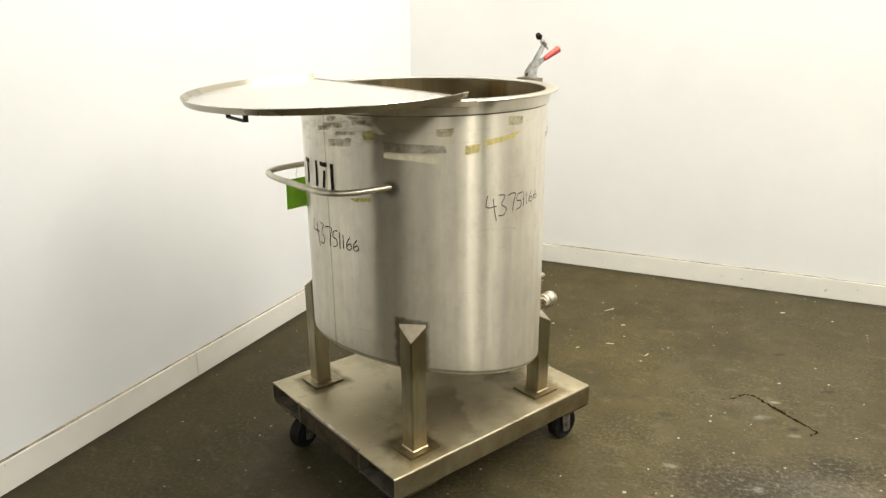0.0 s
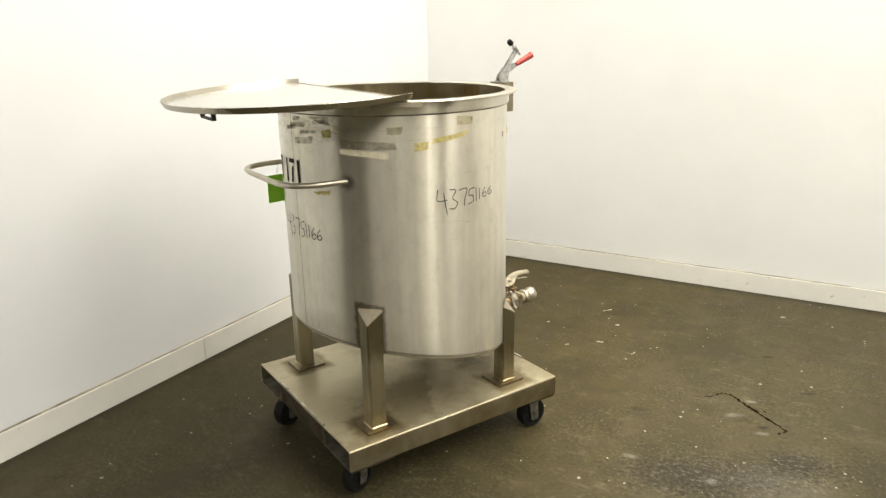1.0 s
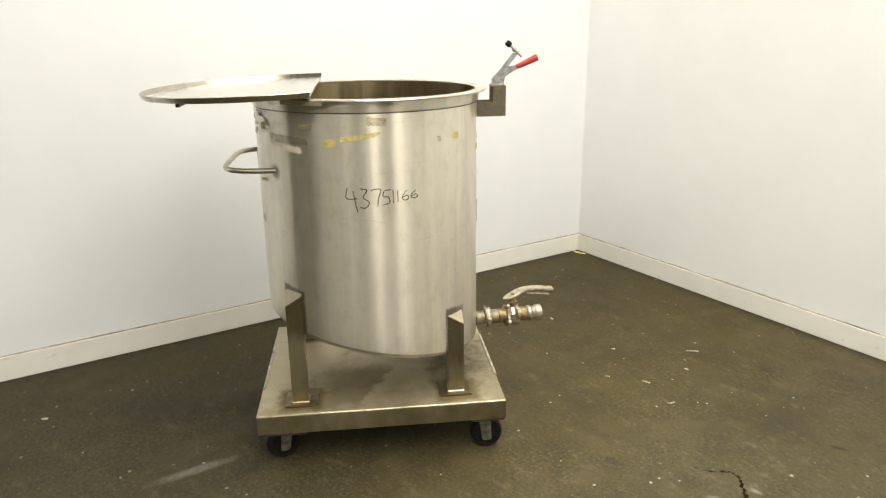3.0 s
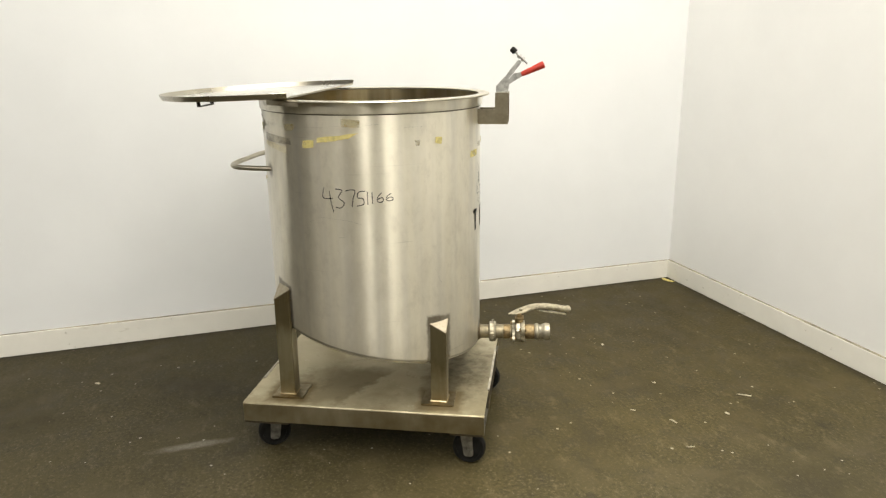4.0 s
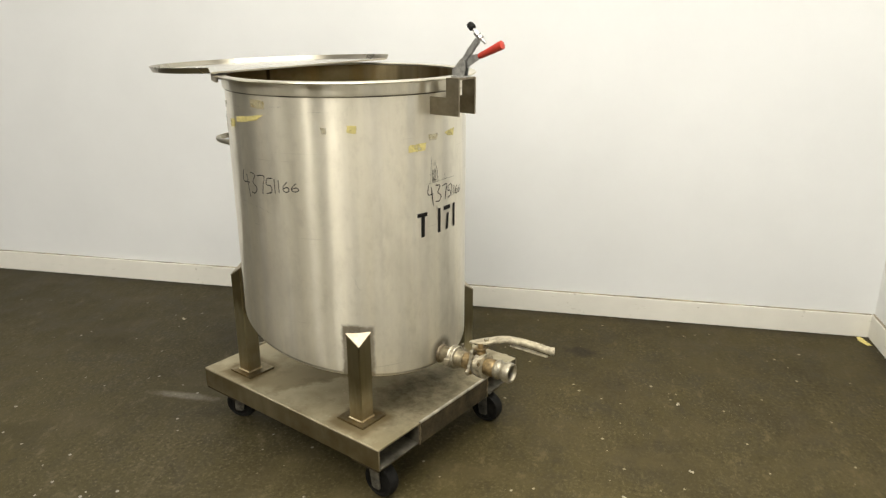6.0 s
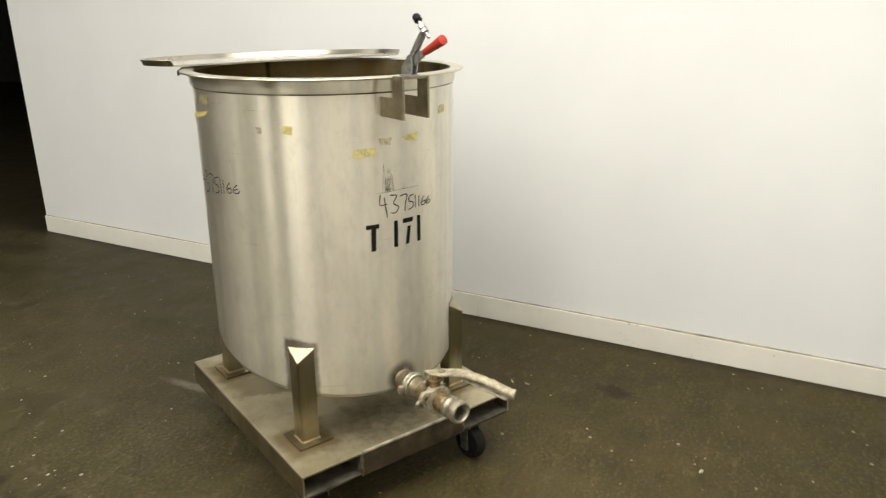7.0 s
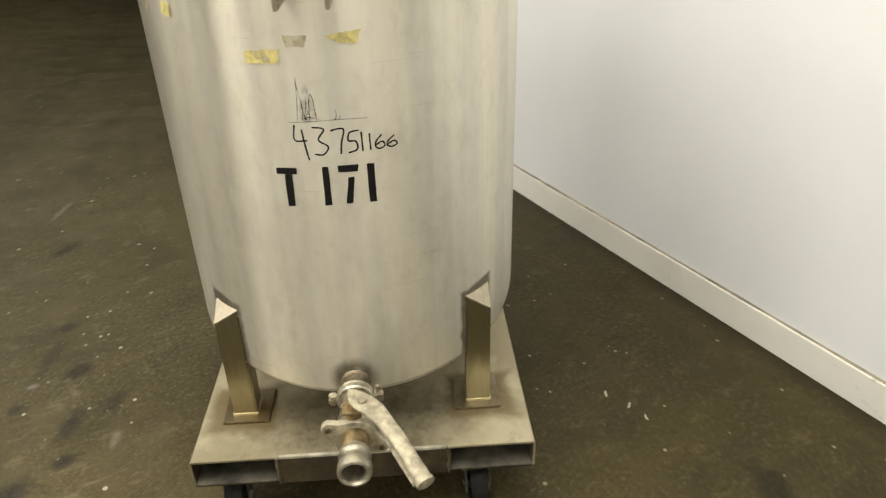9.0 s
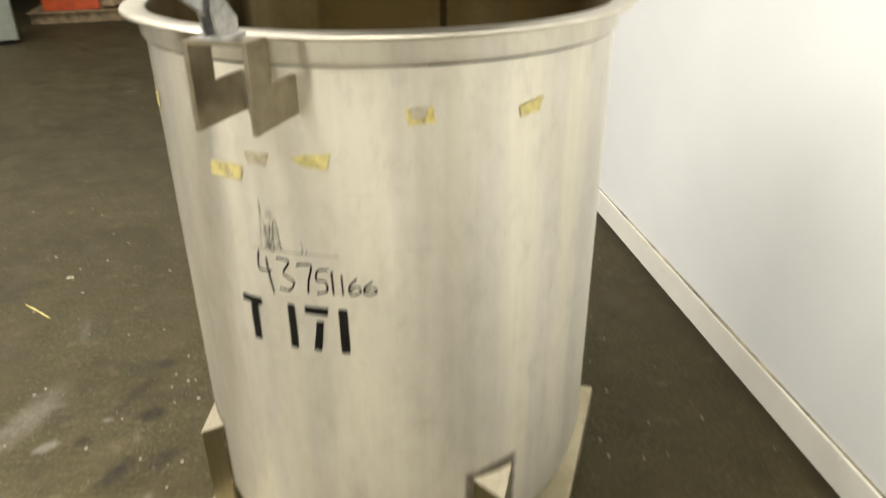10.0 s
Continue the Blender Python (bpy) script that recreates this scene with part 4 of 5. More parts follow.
tape([(-56.9, 1.148), (-54.3, 1.147), (-54.6, 1.13), (-56.7, 1.1305)], M_RESIDUE, "brown tape residue")
tape([(-46, 1.1535), (-42, 1.153), (-42.1, 1.13), (-46, 1.134)], M_OLD_TAPE, "scrap of yellow tape")
tape([(-19.1, 1.087), (-9.9, 1.09), (-10.7, 1.0665), (-19.4, 1.0655)], M_OLD_TAPE, "torn strip of yellow tape")
tape([(1.6, 1.111), (10.5, 1.1195), (9.2, 1.0955), (4.5, 1.098)], M_OLD_TAPE, "torn scrap of yellow tape")
tape([(25.4, 1.178), (30.6, 1.18), (30.6, 1.159), (26, 1.158)], M_RESIDUE, "grey tape residue")
tape([(25.2, 1.177), (26.2, 1.175), (26.5, 1.157), (25.6, 1.156)], M_TAPE, "sliver of yellow tape")
tape([(26.2, 1.163), (29.0, 1.164), (29.0, 1.157), (26.2, 1.1565)], M_OLD_TAPE, "sliver of yellow tape")
tape([(29.0, 1.168), (30.4, 1.181), (31, 1.158), (28.8, 1.1575)], M_TAPE, "torn corner of yellow tape")
tape([(49.3, 1.166), (55.4, 1.175), (54.4, 1.154), (49.3, 1.15)], M_OLD_TAPE, "scrap of yellow tape")
tape([(-8.8, 1.113), (-2.6, 1.112), (-3.6, 1.094), (-8.3, 1.094)], M_RESIDUE, "grey tape residue")

# ---- clamp bracket and toggle clamp ----
br = bmesh.new()
for v in (-0.0475, 0.03):
    poly = [(0.383, 1.171), (0.4895, 1.171), (0.4895, 1.277), (0.4445, 1.277), (0.4445, 1.222), (0.383, 1.222)]
    add_prism(br, poly, v - 0.003, v + 0.003, Matrix(((1, 0, 0, 0), (0, 0, 1, 0), (0, 1, 0, 0), (0, 0, 0, 1))))
add_box(br, (0.4445, -0.0505, 1.272), (0.4895, 0.033, 1.278), 0.002)
part("clamp_bracket", br, M_BRACKET, tank, "bent steel bracket beside the rim")

clamp = new("toggle_clamp")
clamp.parent = tank
tagged(clamp, "zinc toggle clamp with a red grip, standing open")
FLIP = Matrix(((1, 0, 0, 0), (0, 0, 1, 0), (0, 1, 0, 0), (0, 0, 0, 1)))
bm = bmesh.new()
add_box(bm, (0.446, -0.03, 1.278), (0.488, 0.008, 1.282), 0.001)
for v in (-0.021, -0.004):
    add_prism(bm, [(0.446, 1.28), (0.486, 1.28), (0.492, 1.31), (0.487, 1.33), (0.475, 1.33), (0.445, 1.298)], v - 0.0015, v + 0.0015, FLIP)
part("clamp_base", bm, M_ZINC, clamp)
bm = bmesh.new()
for v in (-0.017, -0.008):
    add_prism(bm, [(0.448, 1.292), (0.458, 1.287), (0.507, 1.345), (0.532, 1.378), (0.522, 1.387), (0.497, 1.358)], v - 0.0015, v + 0.0015, FLIP)
part("clamp_arm", bm, M_ZINC, clamp)
bm = bmesh.new()
add_tube(bm, [(0.503, -0.0125, 1.418), (0.552, -0.0125, 1.373)], 0.004, 10)
add_tube(bm, [(0.520, -0.0125, 1.402), (0.529, -0.0125, 1.394)], 0.009, 6)
add_tube(bm, [(0.532, -0.0125, 1.391), (0.539, -0.0125, 1.385)], 0.009, 6)
part("spindle", bm, M_ZINC, clamp, "threaded spindle with nuts")
part("tip", add_tube(bmesh.new(), [(0.496, -0.0125, 1.424), (0.500, -0.0125, 1.4205), (0.509, -0.0125, 1.4125), (0.511, -0.0125, 1.4105)], lambda t: 0.0105 if 0.1 < t < 0.9 else 0.008, 14), M_RUBBER, clamp, "black rubber tip")
bm = bmesh.new()
add_prism(bm, [(0.482, 1.312), (0.49, 1.304), (0.54, 1.334), (0.536, 1.346), (0.505, 1.34)], -0.0145, -0.0105, FLIP)
part("clamp_link", bm, M_ZINC, clamp)
part("grip", add_tube(bmesh.new(), smooth_path([(0.532, -0.0125, 1.338), (0.545, -0.0125, 1.343), (0.575, -0.0125, 1.356), (0.6, -0.0125, 1.367), (0.609, -0.0125, 1.371)], 4), lambda t: 0.0075 + 0.005 * min(1, t * 1.3) - (0.006 if t > 0.97 else 0), 16), M_RED, clamp, "red vinyl grip", True)

# ---- drain valve ----
VZ = 0.3755
valve = new("drain_valve")
valve.parent = tank
valve.matrix_local = Matrix.Translation((0.39, 0.001, VZ)) @ Matrix.Rotation(radians(2.0), 4, "Z") @ Matrix.Rotation(radians(-1.6), 4, "Y") @ Matrix.Translation((-0.39, 0, 0)) @ ALONG_X
tagged(valve, "cast steel ball valve with a pipe coupling")
part("pipe_stub", add_lathe(bmesh.new(), [(0.026, 0.36), (0.026, 0.425), (0.03, 0.428), (0.03, 0.434), (0.02, 0.434), (0.02, 0.36)], 32, None, True), M_CAST, valve, "", True)
part("clamp_ring", add_lathe(bmesh.new(), [(0.028, 0.427), (0.037, 0.428), (0.0395, 0.432), (0.038, 0.4365), (0.0395, 0.4375), (0.0395, 0.4425), (0.038, 0.4435), (0.0395, 0.448), (0.037, 0.452), (0.028, 0.453)], 32, None, True), M_BRASSY, valve, "hinged clamp ring", True)
lug = box((-0.012, 0.036, 0.431), (0.012, 0.058, 0.449), 0.003)
add_tube(lug, [(0.0, 0.047, 0.44), (-0.028, 0.047, 0.44)], 0.005, 8)
part("clamp_bolt", lug, M_BRASSY, valve)
hinge = box((-0.007, -0.056, 0.432), (0.007, -0.034, 0.448), 0.002)
add_tube(hinge, [(0.01, -0.047, 0.44), (-0.012, -0.047, 0.44)], 0.009, 10)
part("clamp_hinge", hinge, M_BRASSY, valve)
part("body", add_lathe(bmesh.new(), [(0.03, 0.446), (0.031, 0.452), (0.0275, 0.457), (0.0275, 0.479), (0.0255, 0.481), (0.0255, 0.512), (0.03, 0.517), (0.018, 0.52), (0.018, 0.446)], 36, None, True), M_CAST, valve, "", True)
def add_sweep(bm, pts, sizes, n=16, power=2.0):
    """Sweep a rounded section (width, height) along points; local -x is up."""
    pts = [Vector(p) for p in pts]
    rings = []
    for i, p in enumerate(pts):
        d = (pts[min(i + 1, len(pts) - 1)] - pts[max(i - 1, 0)]).normalized()
        side = d.cross(Vector((-1, 0, 0))).normalized()
        up = side.cross(d)
        w, h, q = sizes[i]
        ring = []
        for k in range(n):
            a = 2 * math.pi * k / n
            c, e = math.cos(a), math.sin(a)
            ring.append(bm.verts.new(p + side * w / 2 * math.copysign(abs(c) ** (2 / q), c) + up * h / 2 * math.copysign(abs(e) ** (2 / q), e)))
        rings.append(ring)
    for r0, r1 in zip(rings, rings[1:]):
        for k in range(n):
            bm.faces.new((r0[k], r0[(k + 1) % n], r1[(k + 1) % n], r1[k]))
    bm.faces.new(rings[0][::-1])
    bm.faces.new(rings[-1])
    return bm


def flange(z0, z1, turn, ears, reach, base, lobe, mat):
    """A cast end plate with bolt ears."""
    bm = bmesh.new()
    poly = []
    step = 2 * math.pi / ears
    for k in range(64):
        a = 2 * math.pi * k / 64
        off = ((a - radians(turn) + step / 2) % step) - step / 2
        poly_r = base
        if abs(off) < 1.1:
            # flanks run straight from the round to a rounded ear
            flank = base / max(0.35, math.cos(1.1 - abs(off)))
            tip = (reach - lobe) * math.cos(off) + math.sqrt(max(0.0, lobe ** 2 - ((reach - lobe) * math.sin(off)) ** 2))
            poly_r = max(poly_r, min(flank, tip))
        poly.append((poly_r * math.cos(a), poly_r * math.sin(a)))
    add_prism(bm, poly, z0, z1)
    bmesh.ops.bevel(bm, geom=[e for e in bm.edges if abs(e.verts[0].co.z - e.verts[1].co.z) < 1e-6], offset=0.0012, segments=1, affect="EDGES")
    ob = part("flange", bm, mat, valve, "cast flange with bolt ears", True)
    for k in range(ears):
        a = radians(turn) + step * k
        p = Vector(((reach - 0.013) * math.cos(a), (reach - 0.013) * math.sin(a), 0))
        part("bolt", add_tube(bmesh.new(), [p + Vector((0, 0, z0 - 0.006)), p + Vector((0, 0, z1 + 0.004))], 0.0062, 6), M_RUSTY, ob)
    return ob


flange(0.515, 0.526, 110, 4, 0.056, 0.0365, 0.011, M_BRASSY)
flange(0.549, 0.563, 62, 2, 0.07, 0.042, 0.017, M_LEVER)
block = bmesh.new()
add_lathe(block, [(0.001, 0.526), (0.038, 0.527), (0.0415, 0.532), (0.0415, 0.545), (0.038, 0.55), (0.001, 0.551)], 8, Matrix.Rotation(radians(22.5), 4, "Z"))
part("valve_block", block, M_BRASSY, valve, "square cast middle section")
part("weld_ring", add_lathe(bmesh.new(), [(0.026, 0.382), (0.032, 0.383), (0.033, 0.388), (0.029, 0.393), (0.026, 0.394)], 32), M_WELD, valve, "brown weld ring at the shell", True)
part("adapter", add_lathe(bmesh.new(), [(0.02, 0.561), (0.0275, 0.5615), (0.0285, 0.566), (0.0285, 0.595), (0.027, 0.599), (0.0205, 0.6)], 36, None, True), M_RUSTY, valve, "rust-brown threaded adapter", True)
part("packing_ring", add_lathe(bmesh.new(), [(0.02, 0.482), (0.0275, 0.483), (0.0285, 0.489), (0.0275, 0.495), (0.0275, 0.503), (0.0285, 0.507), (0.02, 0.51)], 36, None, True), M_RUSTY, valve, "rust-brown threaded sleeve", True)
part("coupling", add_lathe(bmesh.new(), [(0.0215, 0.599), (0.028, 0.5995), (0.031, 0.603), (0.0315, 0.612), (0.029, 0.615), (0.0268, 0.618), (0.0268, 0.627), (0.03, 0.632), (0.0325, 0.637), (0.0325, 0.65), (0.031, 0.6565), (0.0265, 0.658), (0.0235, 0.655), (0.0225, 0.648), (0.0215, 0.63)], 40, None, True), M_BRASSY, valve, "grooved hose coupling with an open mouth", True)
bm = bmesh.new()
add_tube(bm, [(-0.036, 0.0, 0.542), (-0.052, 0.0, 0.542)], 0.016, 16)
add_tube(bm, [(-0.05, 0.0, 0.542), (-0.075, 0.0, 0.542)], 0.0095, 12)
add_box(bm, (-0.0595, -0.02, 0.526), (-0.056, 0.018, 0.56), 0.001)
part("stem", bm, M_RUSTY, valve, "brown packing nut and stem")
LV = [(-0.006, 0.503, 0.0725, 0.008, 0.005, 4), (-0.001, 0.513, 0.0725, 0.02, 0.006, 6), (0.008, 0.528, 0.073, 0.034, 0.006, 6), (0.018, 0.542, 0.0745, 0.043, 0.006, 6), (0.03, 0.56, 0.0765, 0.044, 0.008, 5), (0.043, 0.579, 0.08, 0.039, 0.014, 4),
      (0.057, 0.605, 0.081, 0.033, 0.021, 2.5), (0.08, 0.645, 0.074, 0.029, 0.024, 2.2), (0.104, 0.691, 0.059, 0.029, 0.025, 2), (0.1225, 0.728, 0.0455, 0.031, 0.026, 2), (0.123, 0.7288, 0.0453, 0.034, 0.03, 2), (0.127, 0.736, 0.0438, 0.034, 0.03, 2), (0.1273, 0.7365, 0.0437, 0.028, 0.024, 2)]
lever = part("lever", add_sweep(bmesh.new(), [(-h, v, u) for v, u, h, w, t, q in LV], [(w * 1.05, t * 0.88, q) for v, u, h, w, t, q in LV]), M_LEVER, valve, "pale cast lever handle with a round end", True)
part("lever_tongue", add_sweep(bmesh.new(), [(-0.064, 0.06, 0.614), (-0.048, 0.084, 0.665), (-0.029, 0.112, 0.722)], [(0.02, 0.005, 5), (0.02, 0.005, 5), (0.016, 0.005, 5)]), M_LEVER, lever, "flat tongue below the lever")
part("lever_bolt", add_tube(bmesh.new(), [(-0.068, 0.02, 0.55), (-0.0845, 0.02, 0.55)], 0.0085, 6), M_BRASSY, lever, "hexagon bolt")

# ---- lid ----
LZ, LC, LR, CHORD = TOP + 0.0058, -0.3235, 0.416, -0.174
lid = thing("tank_lid", HERE @ Matrix.Translation((-0.424, -0.0064, LZ)) @ Matrix.Rotation(radians(-2.1), 4, "Y") @ Matrix.Rotation(radians(0.3), 4, "X") @ Matrix.Translation((0.424, 0, 0)), "round stainless lid with one straight edge, upside down on the rim", "lid")
a0 = math.acos((CHORD - LC) / LR)
N = 96
arc = [(LC + LR * math.cos(a0 + (2 * math.pi - 2 * a0) * k / N), LR * math.sin(a0 + (2 * math.pi - 2 * a0) * k / N)) for k in range(N + 1)]
part("sheet", add_prism(bmesh.new(), arc, 0.0, 0.002), M_LID, lid, "flat steel sheet")
half = LR * math.sin(a0) - 0.002
part("hem", box((CHORD - 0.003, -half, -0.0015), (CHORD + 0.0018, half, 0.0042), 0.0012), M_STEEL, lid, "folded straight edge")
bm = bmesh.new()
prof = [(0, 0.0), (0.004, 0.0005), (0.0115, 0.0165), (0.0105, 0.018), (0.009, 0.0175), (0.0018, 0.0024), (0, 0.002)]
rings = []
for x, y in arc:
    d = Vector((x - LC, y, 0)).normalized()
    rings.append([bm.verts.new((x + d.x * p, y + d.y * p, z)) for p, z in prof])
for a, b in zip(rings, rings[1:]):
    for k in range(len(prof) - 1):
        bm.faces.new((a[k], a[k + 1], b[k + 1], b[k]))
bm.faces.new(rings[0])
bm.faces.new(rings[-1][::-1])
part("lip", bm, M_LIP, lid, "turned-up lip round the curve", True)
bm = bmesh.new()
for lo, hi in (((-0.641, -0.057, -0.034), (-0.627, -0.052, -0.0005)), ((-0.641, 0.052, -0.034), (-0.627, 0.057, -0.0005)), ((-0.641, -0.057, -0.039), (-0.627, 0.057, -0.034))):
    add_box(bm, lo, hi, 0.0012)
part("lid_handle", bm, M_DARK, lid, "small dark strap handle under the sheet")

bm = bmesh.new()
tab = [[bm.verts.new(((R + r) * math.cos(radians(a)), (R + r) * math.sin(radians(a)), TOP + z + random.uniform(-0.0015, 0.0015))) for a in range(-129, -108, 2)] for r, z in ((0.0285, 0.009), (0.0365, 0.004), (0.037, -0.011), (0.0325, -0.0115), (0.032, 0.003))]
for r0, r1 in zip(tab, tab[1:]):
    for k in range(len(r0) - 1):
        bm.faces.new((r0[k], r0[k + 1], r1[k + 1], r1[k]))
part("rim_tab", bm, M_CAP, tank, "short bent tab on the rim", True)

# ---- green tag ----
tag = tagged(part("hang_tag", box((-0.04, -0.0008, -0.1), (0.04, 0.0008, 0.0), 0.0005), M_GREEN), "bright green card tag hanging from the tank handle", "tag")
tag.matrix_world = HERE @ pose(-0.338, 0.252, 0.988, 3, 0, 8)
part("tie_wire", add_tube(bmesh.new(), [(0, 0, -0.006), (-0.004, -0.006, 0.02), (-0.002, -0.018, 0.046), (0.004, -0.026, 0.05)], 0.0009, 6), M_ZINC, tag, "thin wire tie")

# ---- extra marks on the shell ----
tape([(-145, 1.163), (-120, 1.153), (-119.5, 1.132), (-144.5, 1.136)], M_SHADE_FILM, "dark film of old tape", 0.001)
tape([(-176, 1.202), (-164, 1.209), (-164, 1.195), (-176, 1.187)], M_RESIDUE, "brown tape residue")
tape([(-180, 1.19), (-171, 1.199), (-171, 1.186), (-180, 1.176)], M_RESIDUE, "brown tape residue")
tape([(-168, 1.181), (-157, 1.188), (-157.5, 1.178), (-168, 1.17)], M_SHADE_FILM, "dark film of old tape")
tape([(-159, 1.215), (-152, 1.219), (-152.5, 1.209), (-159, 1.203)], M_SHADE_FILM, "dark film of old tape")
tape([(-173, 1.222), (-167, 1.224), (-168, 1.212), (-173, 1.209)], M_RESIDUE, "brown tape residue")
smear = bmesh.new()
add_patch(smear, [(-6.5, 0.998), (-3.9, 1.018), (-2.1, 0.965), (-7.3, 0.964)], 0.0007, 8, 0.003)
add_patch(smear, [(-5.5, 1.032), (-4.3, 1.032), (-4.1, 1.016), (-5.5, 1.014)], 0.0007, 4, 0.002)
part("pencil_smudge", smear, M_SMUDGE, tank, "smudged pencil scribble")
pencil = bmesh.new()
add_stroke(pencil, [(-10.2, 0.9627), (-3.9, 0.964), (3.1, 0.966), (10.4, 0.965)], 0.0017)
for line in ([(-7.6, 0.966), (-7.3, 0.99), (-7.0, 1.02), (-6.9, 1.044)], [(-6.9, 1.03), (-6.2, 1.0), (-5.6, 0.968), (-5.2, 0.985), (-4.8, 1.008)], [(-6.3, 0.967), (-5.9, 0.982), (-5.2, 0.967), (-4.7, 0.984), (-4.2, 0.968)],
             [(-4.4, 0.967), (-4.2, 0.995), (-3.7, 1.013), (-3.1, 1.004), (-2.8, 0.98), (-2.6, 0.967)], [(-5.8, 0.97), (-4.6, 0.972), (-3.2, 0.97)], [(-6.0, 0.976), (-4.4, 0.979)], [(2.2, 0.966), (2.5, 0.975), (2.2, 0.984)], [(3.2, 0.967), (3.5, 0.973)]):
    add_stroke(pencil, line, 0.0015)
part("pencil_line", pencil, M_PENCIL, tank, "pencil scribble over a ruled line")
for line in ([(-110, 0.886), (-103.6, 0.903), (-96, 0.9), (-90.4, 0.897), (-83.6, 0.885)], [(-109.5, 0.883), (-106, 0.886), (-103, 0.888)], [(-47.2, 0.714), (-45, 0.69), (-44.2, 0.667), (-42.7, 0.659)], [(-46.3, 0.7), (-44.8, 0.676)],
             [(-62, 1.19), (-58, 1.1905), (-53, 1.1895)], [(-80, 1.2), (-74, 1.203)], [(-142, 0.834), (-137, 0.835), (-134, 0.827), (-132, 0.829)], [(20.1, 1.068), (28.1, 1.0685)], [(30.6, 0.898), (31.6, 0.893)], [(-95, 0.84), (-92, 0.842)], [(-129, 0.927), (-126, 0.928)]):
    part("scratch", add_stroke(bmesh.new(), line, 0.0014), M_SMUDGE, tank, "thin dark scratch")

# ---- floor details ----
crack = bmesh.new()
prev = None
for line, wide in (([(-0.105, 2.758), (-0.07, 2.765), (-0.045, 2.792), (-0.022, 2.826), (0.004, 2.843), (0.03, 2.838), (0.055, 2.812), (0.085, 2.785), (0.118, 2.756), (0.15, 2.732), (0.18, 2.704), (0.21, 2.684), (0.238, 2.658), (0.262, 2.638)], 0.0145),
                   ([(0.252, 2.645), (0.236, 2.626), (0.226, 2.6)], 0.009), ([(0.115, 2.76), (0.15, 2.765), (0.175, 2.752)], 0.006)):
    prev = None
    fine = [Vector((a[0] + (c[0] - a[0]) * k / 5, a[1] + (c[1] - a[1]) * k / 5, 0.0012)) for a, c in zip(line, line[1:]) for k in range(5)]
    for i, p in enumerate(fine):
        d = (fine[min(i + 1, len(fine) - 1)] - fine[max(i - 1, 0)]).normalized()
        w = wide * (0.2 + 0.8 * math.sin(math.pi * (i + 0.5) / len(fine)) ** 0.5) * random.uniform(0.2, 1.3) * (0.35 + 0.65 * min(1, i / 24) if wide > 0.0142 else 1)
        nrm = Vector((-d.y, d.x, 0))
        s = random.uniform(-0.004, 0.004)
        pair = (crack.verts.new(p + nrm * (w * 0.5 + s)), crack.verts.new(p - nrm * (w * 0.5 - s)))
        if prev and not (i < 20 and i % 7 > 4):
            crack.faces.new((prev[0], pair[0], pair[1], prev[1]))
        prev = pair
part("floor_crack", crack, M_CRACK, bpy.data.objects["floor"], "dirt-filled crack in the concrete")


def add_chip(bm, x, y, size, flat=0.35):
    n = random.randint(4, 6)
    a0 = random.uniform(0, 6.3)
    st = random.uniform(0.45, 1)
    lo, hi = [], []
    for k in range(n):
        a = a0 + 2 * math.pi * k / n
        r = size * random.uniform(0.6, 1)
        px, py = x + r * math.cos(a), y + r * st * math.sin(a)
        lo.append(bm.verts.new((px, py, 0.0)))
        hi.append(bm.verts.new((x + (px - x) * 0.7, y + (py - y) * 0.7, size * flat * random.uniform(0.6, 1.2))))
    bm.faces.new(hi)
    for k in range(n):
        bm.faces.new((lo[k], lo[(k + 1) % n], hi[(k + 1) % n], hi[k]))


grit = bmesh.new()
for k in range(420):
    x, y = random.uniform(-2.15, 2.4), random.uniform(-1.6, 4.1)
    add_chip(grit, x, y, 0.001 + 0.0042 * random.random() ** 3)
for cx, cy, sx, sy in [(0.1, 2.3, 0.22, 0.14)] * 200 + [(-1.35, 3.15, 0.3, 0.2)] * 110 + [(-0.3, 1.7, 0.25, 0.3)] * 130 + [(-1.0, 0.7, 0.5, 0.3)] * 70:
    x, y = max(-2.15, random.gauss(cx, sx)), min(4.1, random.gauss(cy, sy))
    add_chip(grit, x, y, 0.001 + 0.004 * random.random() ** 2)
tagged(part("floor_grit", grit, M_CHIP), "scattered pale grit and chips on the floor", "grit", kind="stuff")


def scrap(name, x, y, turn, lx, ly, mat, label, category):
    bm = bmesh.new()
    n = 6
    bend = random.uniform(-0.3, 0.3)
    rows = [[bm.verts.new((lx * (i / n - 0.5) * random.uniform(0.93, 1.05), bend * ly * (2 * i / n - 1) ** 2 + s * ly / 2 * random.uniform(0.45, 1.1) * (0.55 if i in (0, n) else 1), 0.0015 + 0.003 * random.random())) for i in range(n + 1)] for s in (-1, 1)]
    low = [[bm.verts.new((v.co.x, v.co.y, 0.0003)) for v in row] for row in rows]
    for i in range(n):
        bm.faces.new((rows[0][i], rows[0][i + 1], rows[1][i + 1], rows[1][i]))
        bm.faces.new((low[0][i + 1], low[0][i], rows[0][i], rows[0][i + 1])[::-1])
        bm.faces.new((low[1][i], low[1][i + 1], rows[1][i + 1], rows[1][i])[::-1])
    ob = tagged(part(name, bm, mat), label, category)
    ob.matrix_world = pose(x, y, 0, 0, 0, turn)
    return ob


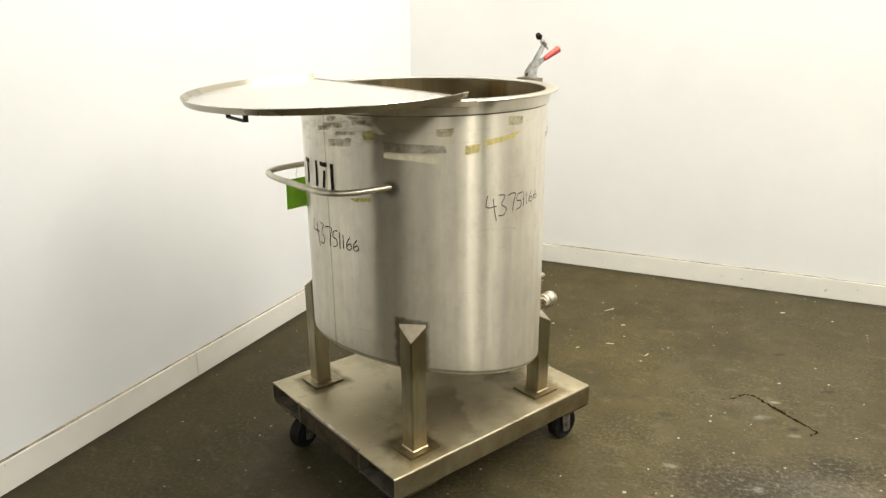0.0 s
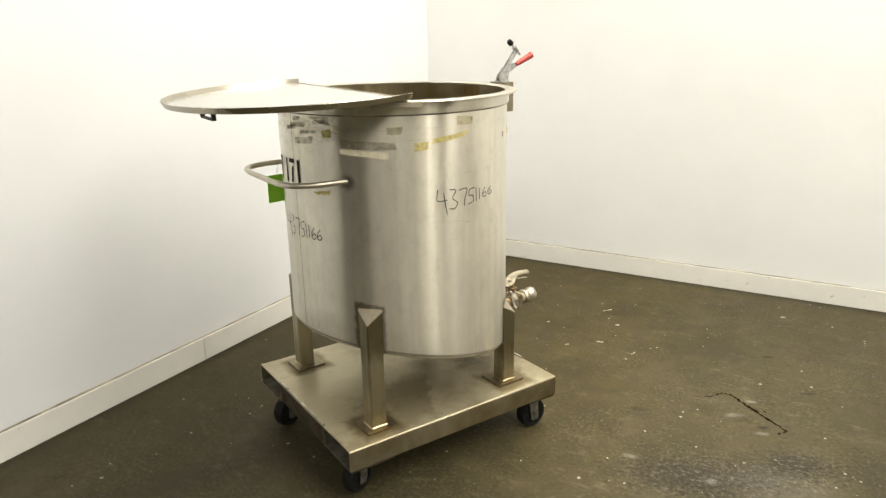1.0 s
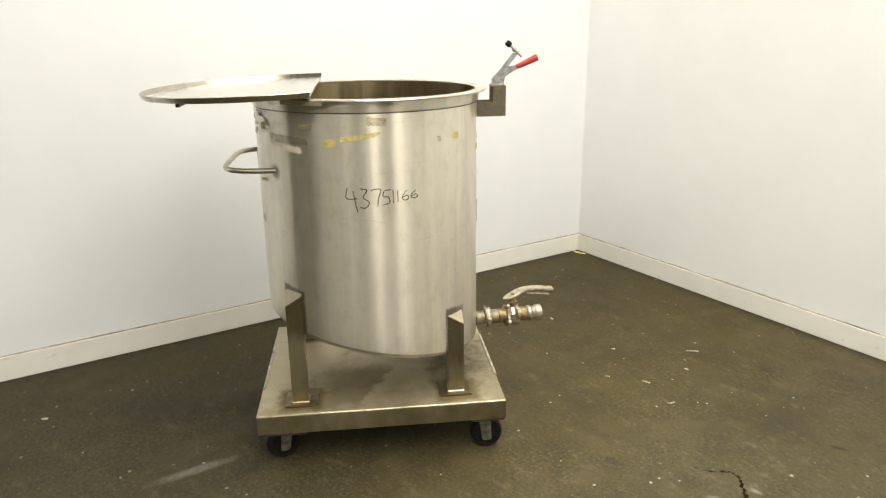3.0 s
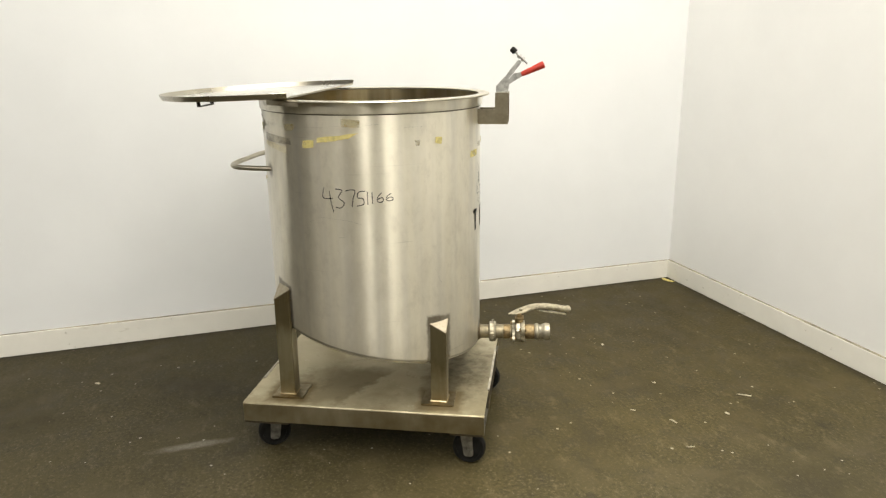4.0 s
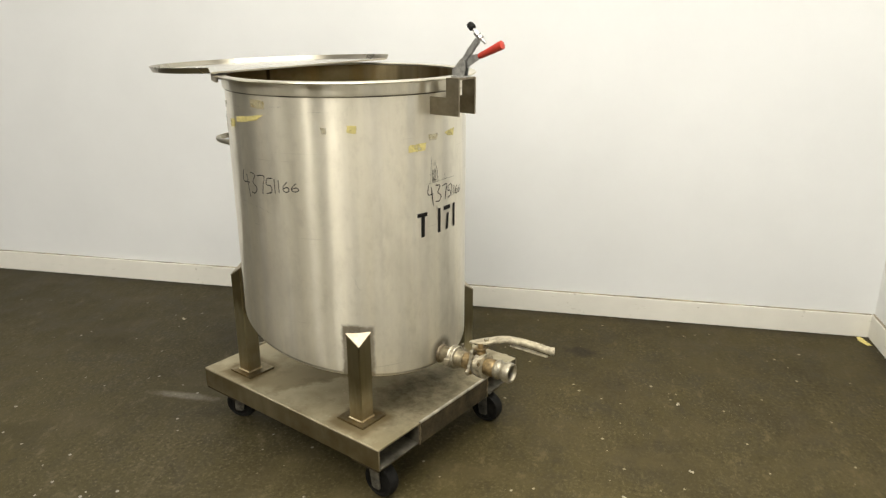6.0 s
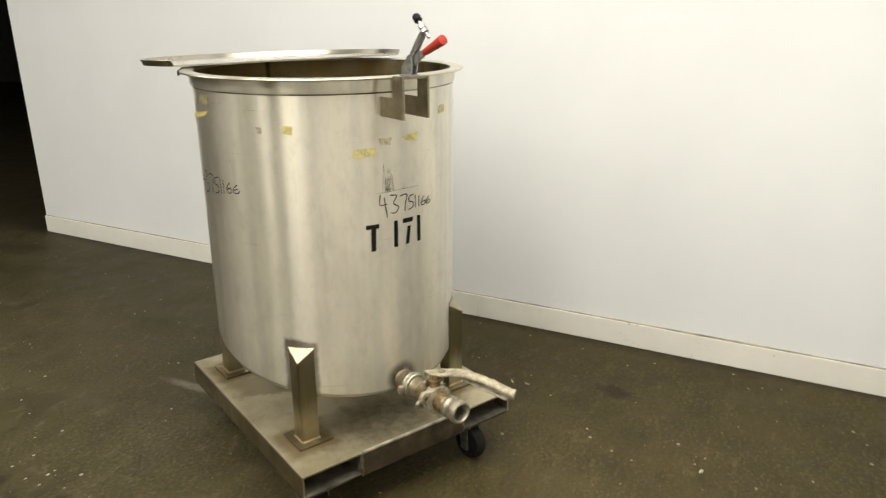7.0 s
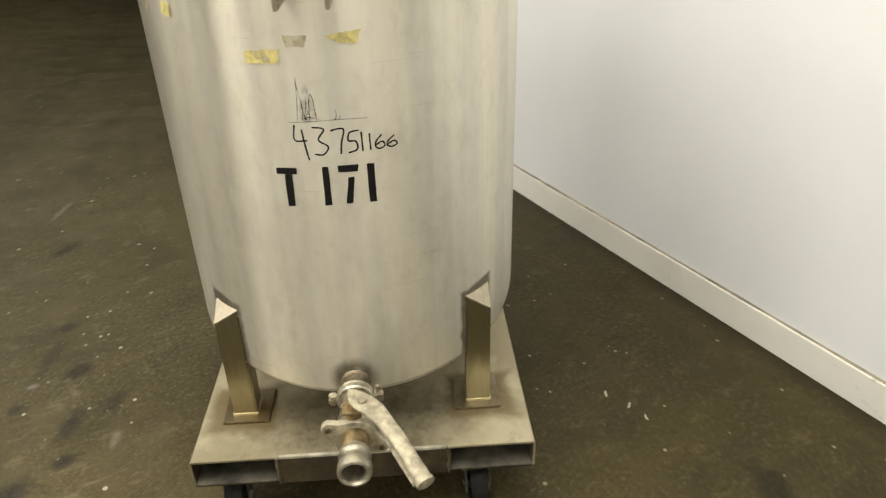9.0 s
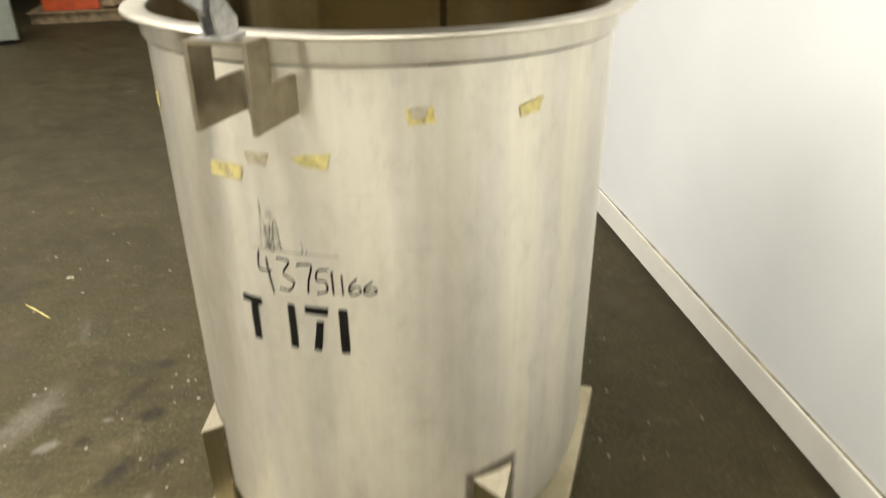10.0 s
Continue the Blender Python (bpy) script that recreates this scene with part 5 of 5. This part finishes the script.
for x, y, turn, lx, ly in ((-0.71, 3.505, 50, 0.058, 0.007), (-0.603, 3.337, 20, 0.02, 0.013), (-1.726, 0.875, 60, 0.026, 0.012), (-0.439, 3.041, 70, 0.03, 0.006), (-0.619, 3.095, 20, 0.034, 0.008),
                           (-0.933, 3.214, 60, 0.018, 0.01), (-0.749, 2.994, 50, 0.02, 0.008), (0.208, 0.498, 10, 0.03, 0.018), (0.123, 3.829, 30, 0.026, 0.012), (-1.372, 3.212, 0, 0.02, 0.012),
                           (-1.63, 2.37, 60, 0.022, 0.008), (-1.655, 2.44, 40, 0.024, 0.007), (-1.662, 2.5, 70, 0.022, 0.006)):
    tagged(scrap("paper_scrap", x, y, turn, lx, ly, M_SCRAP, "small pale paper scrap on the floor", "scrap"), group="scraps on the floor")
scrap("straw", 0.242, 0.766, 137, 0.17, 0.006, M_TAPE, "thin yellow straw lying on the floor", "straw")
scrap("tape_scrap", -2.13, 4.105, 15, 0.09, 0.035, M_TAPE, "crumpled yellow tape scrap in the wall corner", "tape")

# ---- things far back in the hall ----
M_CABINET = plain("white_enamel", (0.6, 0.6, 0.57), 0.5, 0, 0.06, 4)
M_ORANGE = plain("orange_plastic", (0.6, 0.09, 0.02), 0.5, 0, 0.15, 8)
M_BIN = plain("grey_plastic", (0.3, 0.32, 0.27), 0.6, 0, 0.1, 6)
M_WOOD = plain("pallet_wood", (0.34, 0.25, 0.14), 0.8, 0, 0.3, 12)
cab = thing("white_cabinet", pose(-2.62, -6.78, 0, 0, 0, -4), "tall white enamel cabinet standing in the dark hall", "cabinet")
part("body", box((-0.38, -0.27, 0.03), (0.38, 0.25, 1.8), 0.012), M_CABINET, cab)
part("door", box((-0.372, 0.252, 0.06), (0.372, 0.272, 1.78), 0.006), M_CABINET, cab)
part("dark_label", box((0.1, 0.273, 0.42), (0.2, 0.276, 0.5), 0.001), M_HALL, cab, "dark smudged label")
part("plinth", box((-0.36, -0.25, 0.0), (0.36, 0.23, 0.03)), M_HALL, cab)
drum = thing("white_drum", pose(-1.95, -6.75, 0), "round white drum beside the cabinet in the dark hall", "drum")
part("body", add_lathe(bmesh.new(), [(0.001, 0.0), (0.14, 0.0), (0.15, 0.01), (0.15, 0.3), (0.156, 0.31), (0.15, 0.32), (0.15, 0.55), (0.14, 0.56)], 28), M_CABINET, drum, "", True)
part("lid", add_lathe(bmesh.new(), [(0.152, 0.55), (0.158, 0.56), (0.155, 0.585), (0.001, 0.585)], 28), M_CABINET, drum, "", True)
can = thing("grey_bin", pose(2.78, -5.35, 0, 0, 0, 20), "grey plastic bin standing on the hall floor", "bin")
part("tub", add_prism(bmesh.new(), [(-0.25, -0.25), (0.25, -0.25), (0.25, 0.25), (-0.25, 0.25)], 0.05, 0.9), M_BIN, can)
part("rim", box((-0.27, -0.27, 0.86), (0.27, 0.27, 0.92), 0.01), M_BIN, can)
part("base", box((-0.22, -0.22, 0), (0.22, 0.22, 0.05), 0.005), M_RUBBER, can)
pal = thing("wooden_pallet", pose(2.3, -7.1, 0, 0, 0, 8), "worn wooden pallet on the hall floor", "pallet")
for k in range(5):
    part("top_board", box((-0.6, -0.5 + 0.22 * k, 0.12), (0.6, -0.38 + 0.22 * k, 0.14), 0.003), M_WOOD, pal)
for y in (-0.45, 0.0, 0.43):
    part("runner", box((-0.58, y - 0.04, 0), (0.58, y + 0.04, 0.12), 0.004), M_WOOD, pal)
crate = thing("orange_crate", pose(2.42, -7.05, 0.14, 0, 0, 8), "orange plastic crate on a pallet", "crate")
part("tub", box((-0.36, -0.32, 0.0), (0.3, 0.36, 0.5), 0.015), M_ORANGE, crate)
part("rim", box((-0.38, -0.34, 0.46), (0.32, 0.38, 0.5), 0.008), M_ORANGE, crate)
sack = bmesh.new()
bmesh.ops.create_uvsphere(sack, u_segments=20, v_segments=12, radius=1)
for v in sack.verts:
    n = noise.noise(v.co * 2.2) * 0.12
    v.co = Vector((v.co.x * (0.2 + n), v.co.y * (0.16 + n), max(0, v.co.z + 0.6) * 0.1))
ob = tagged(part("brown_sack", sack, M_WOOD, None, "", True), "crumpled brown sack on a pallet", "sack")
ob.matrix_world = pose(1.92, -6.95, 0.14)
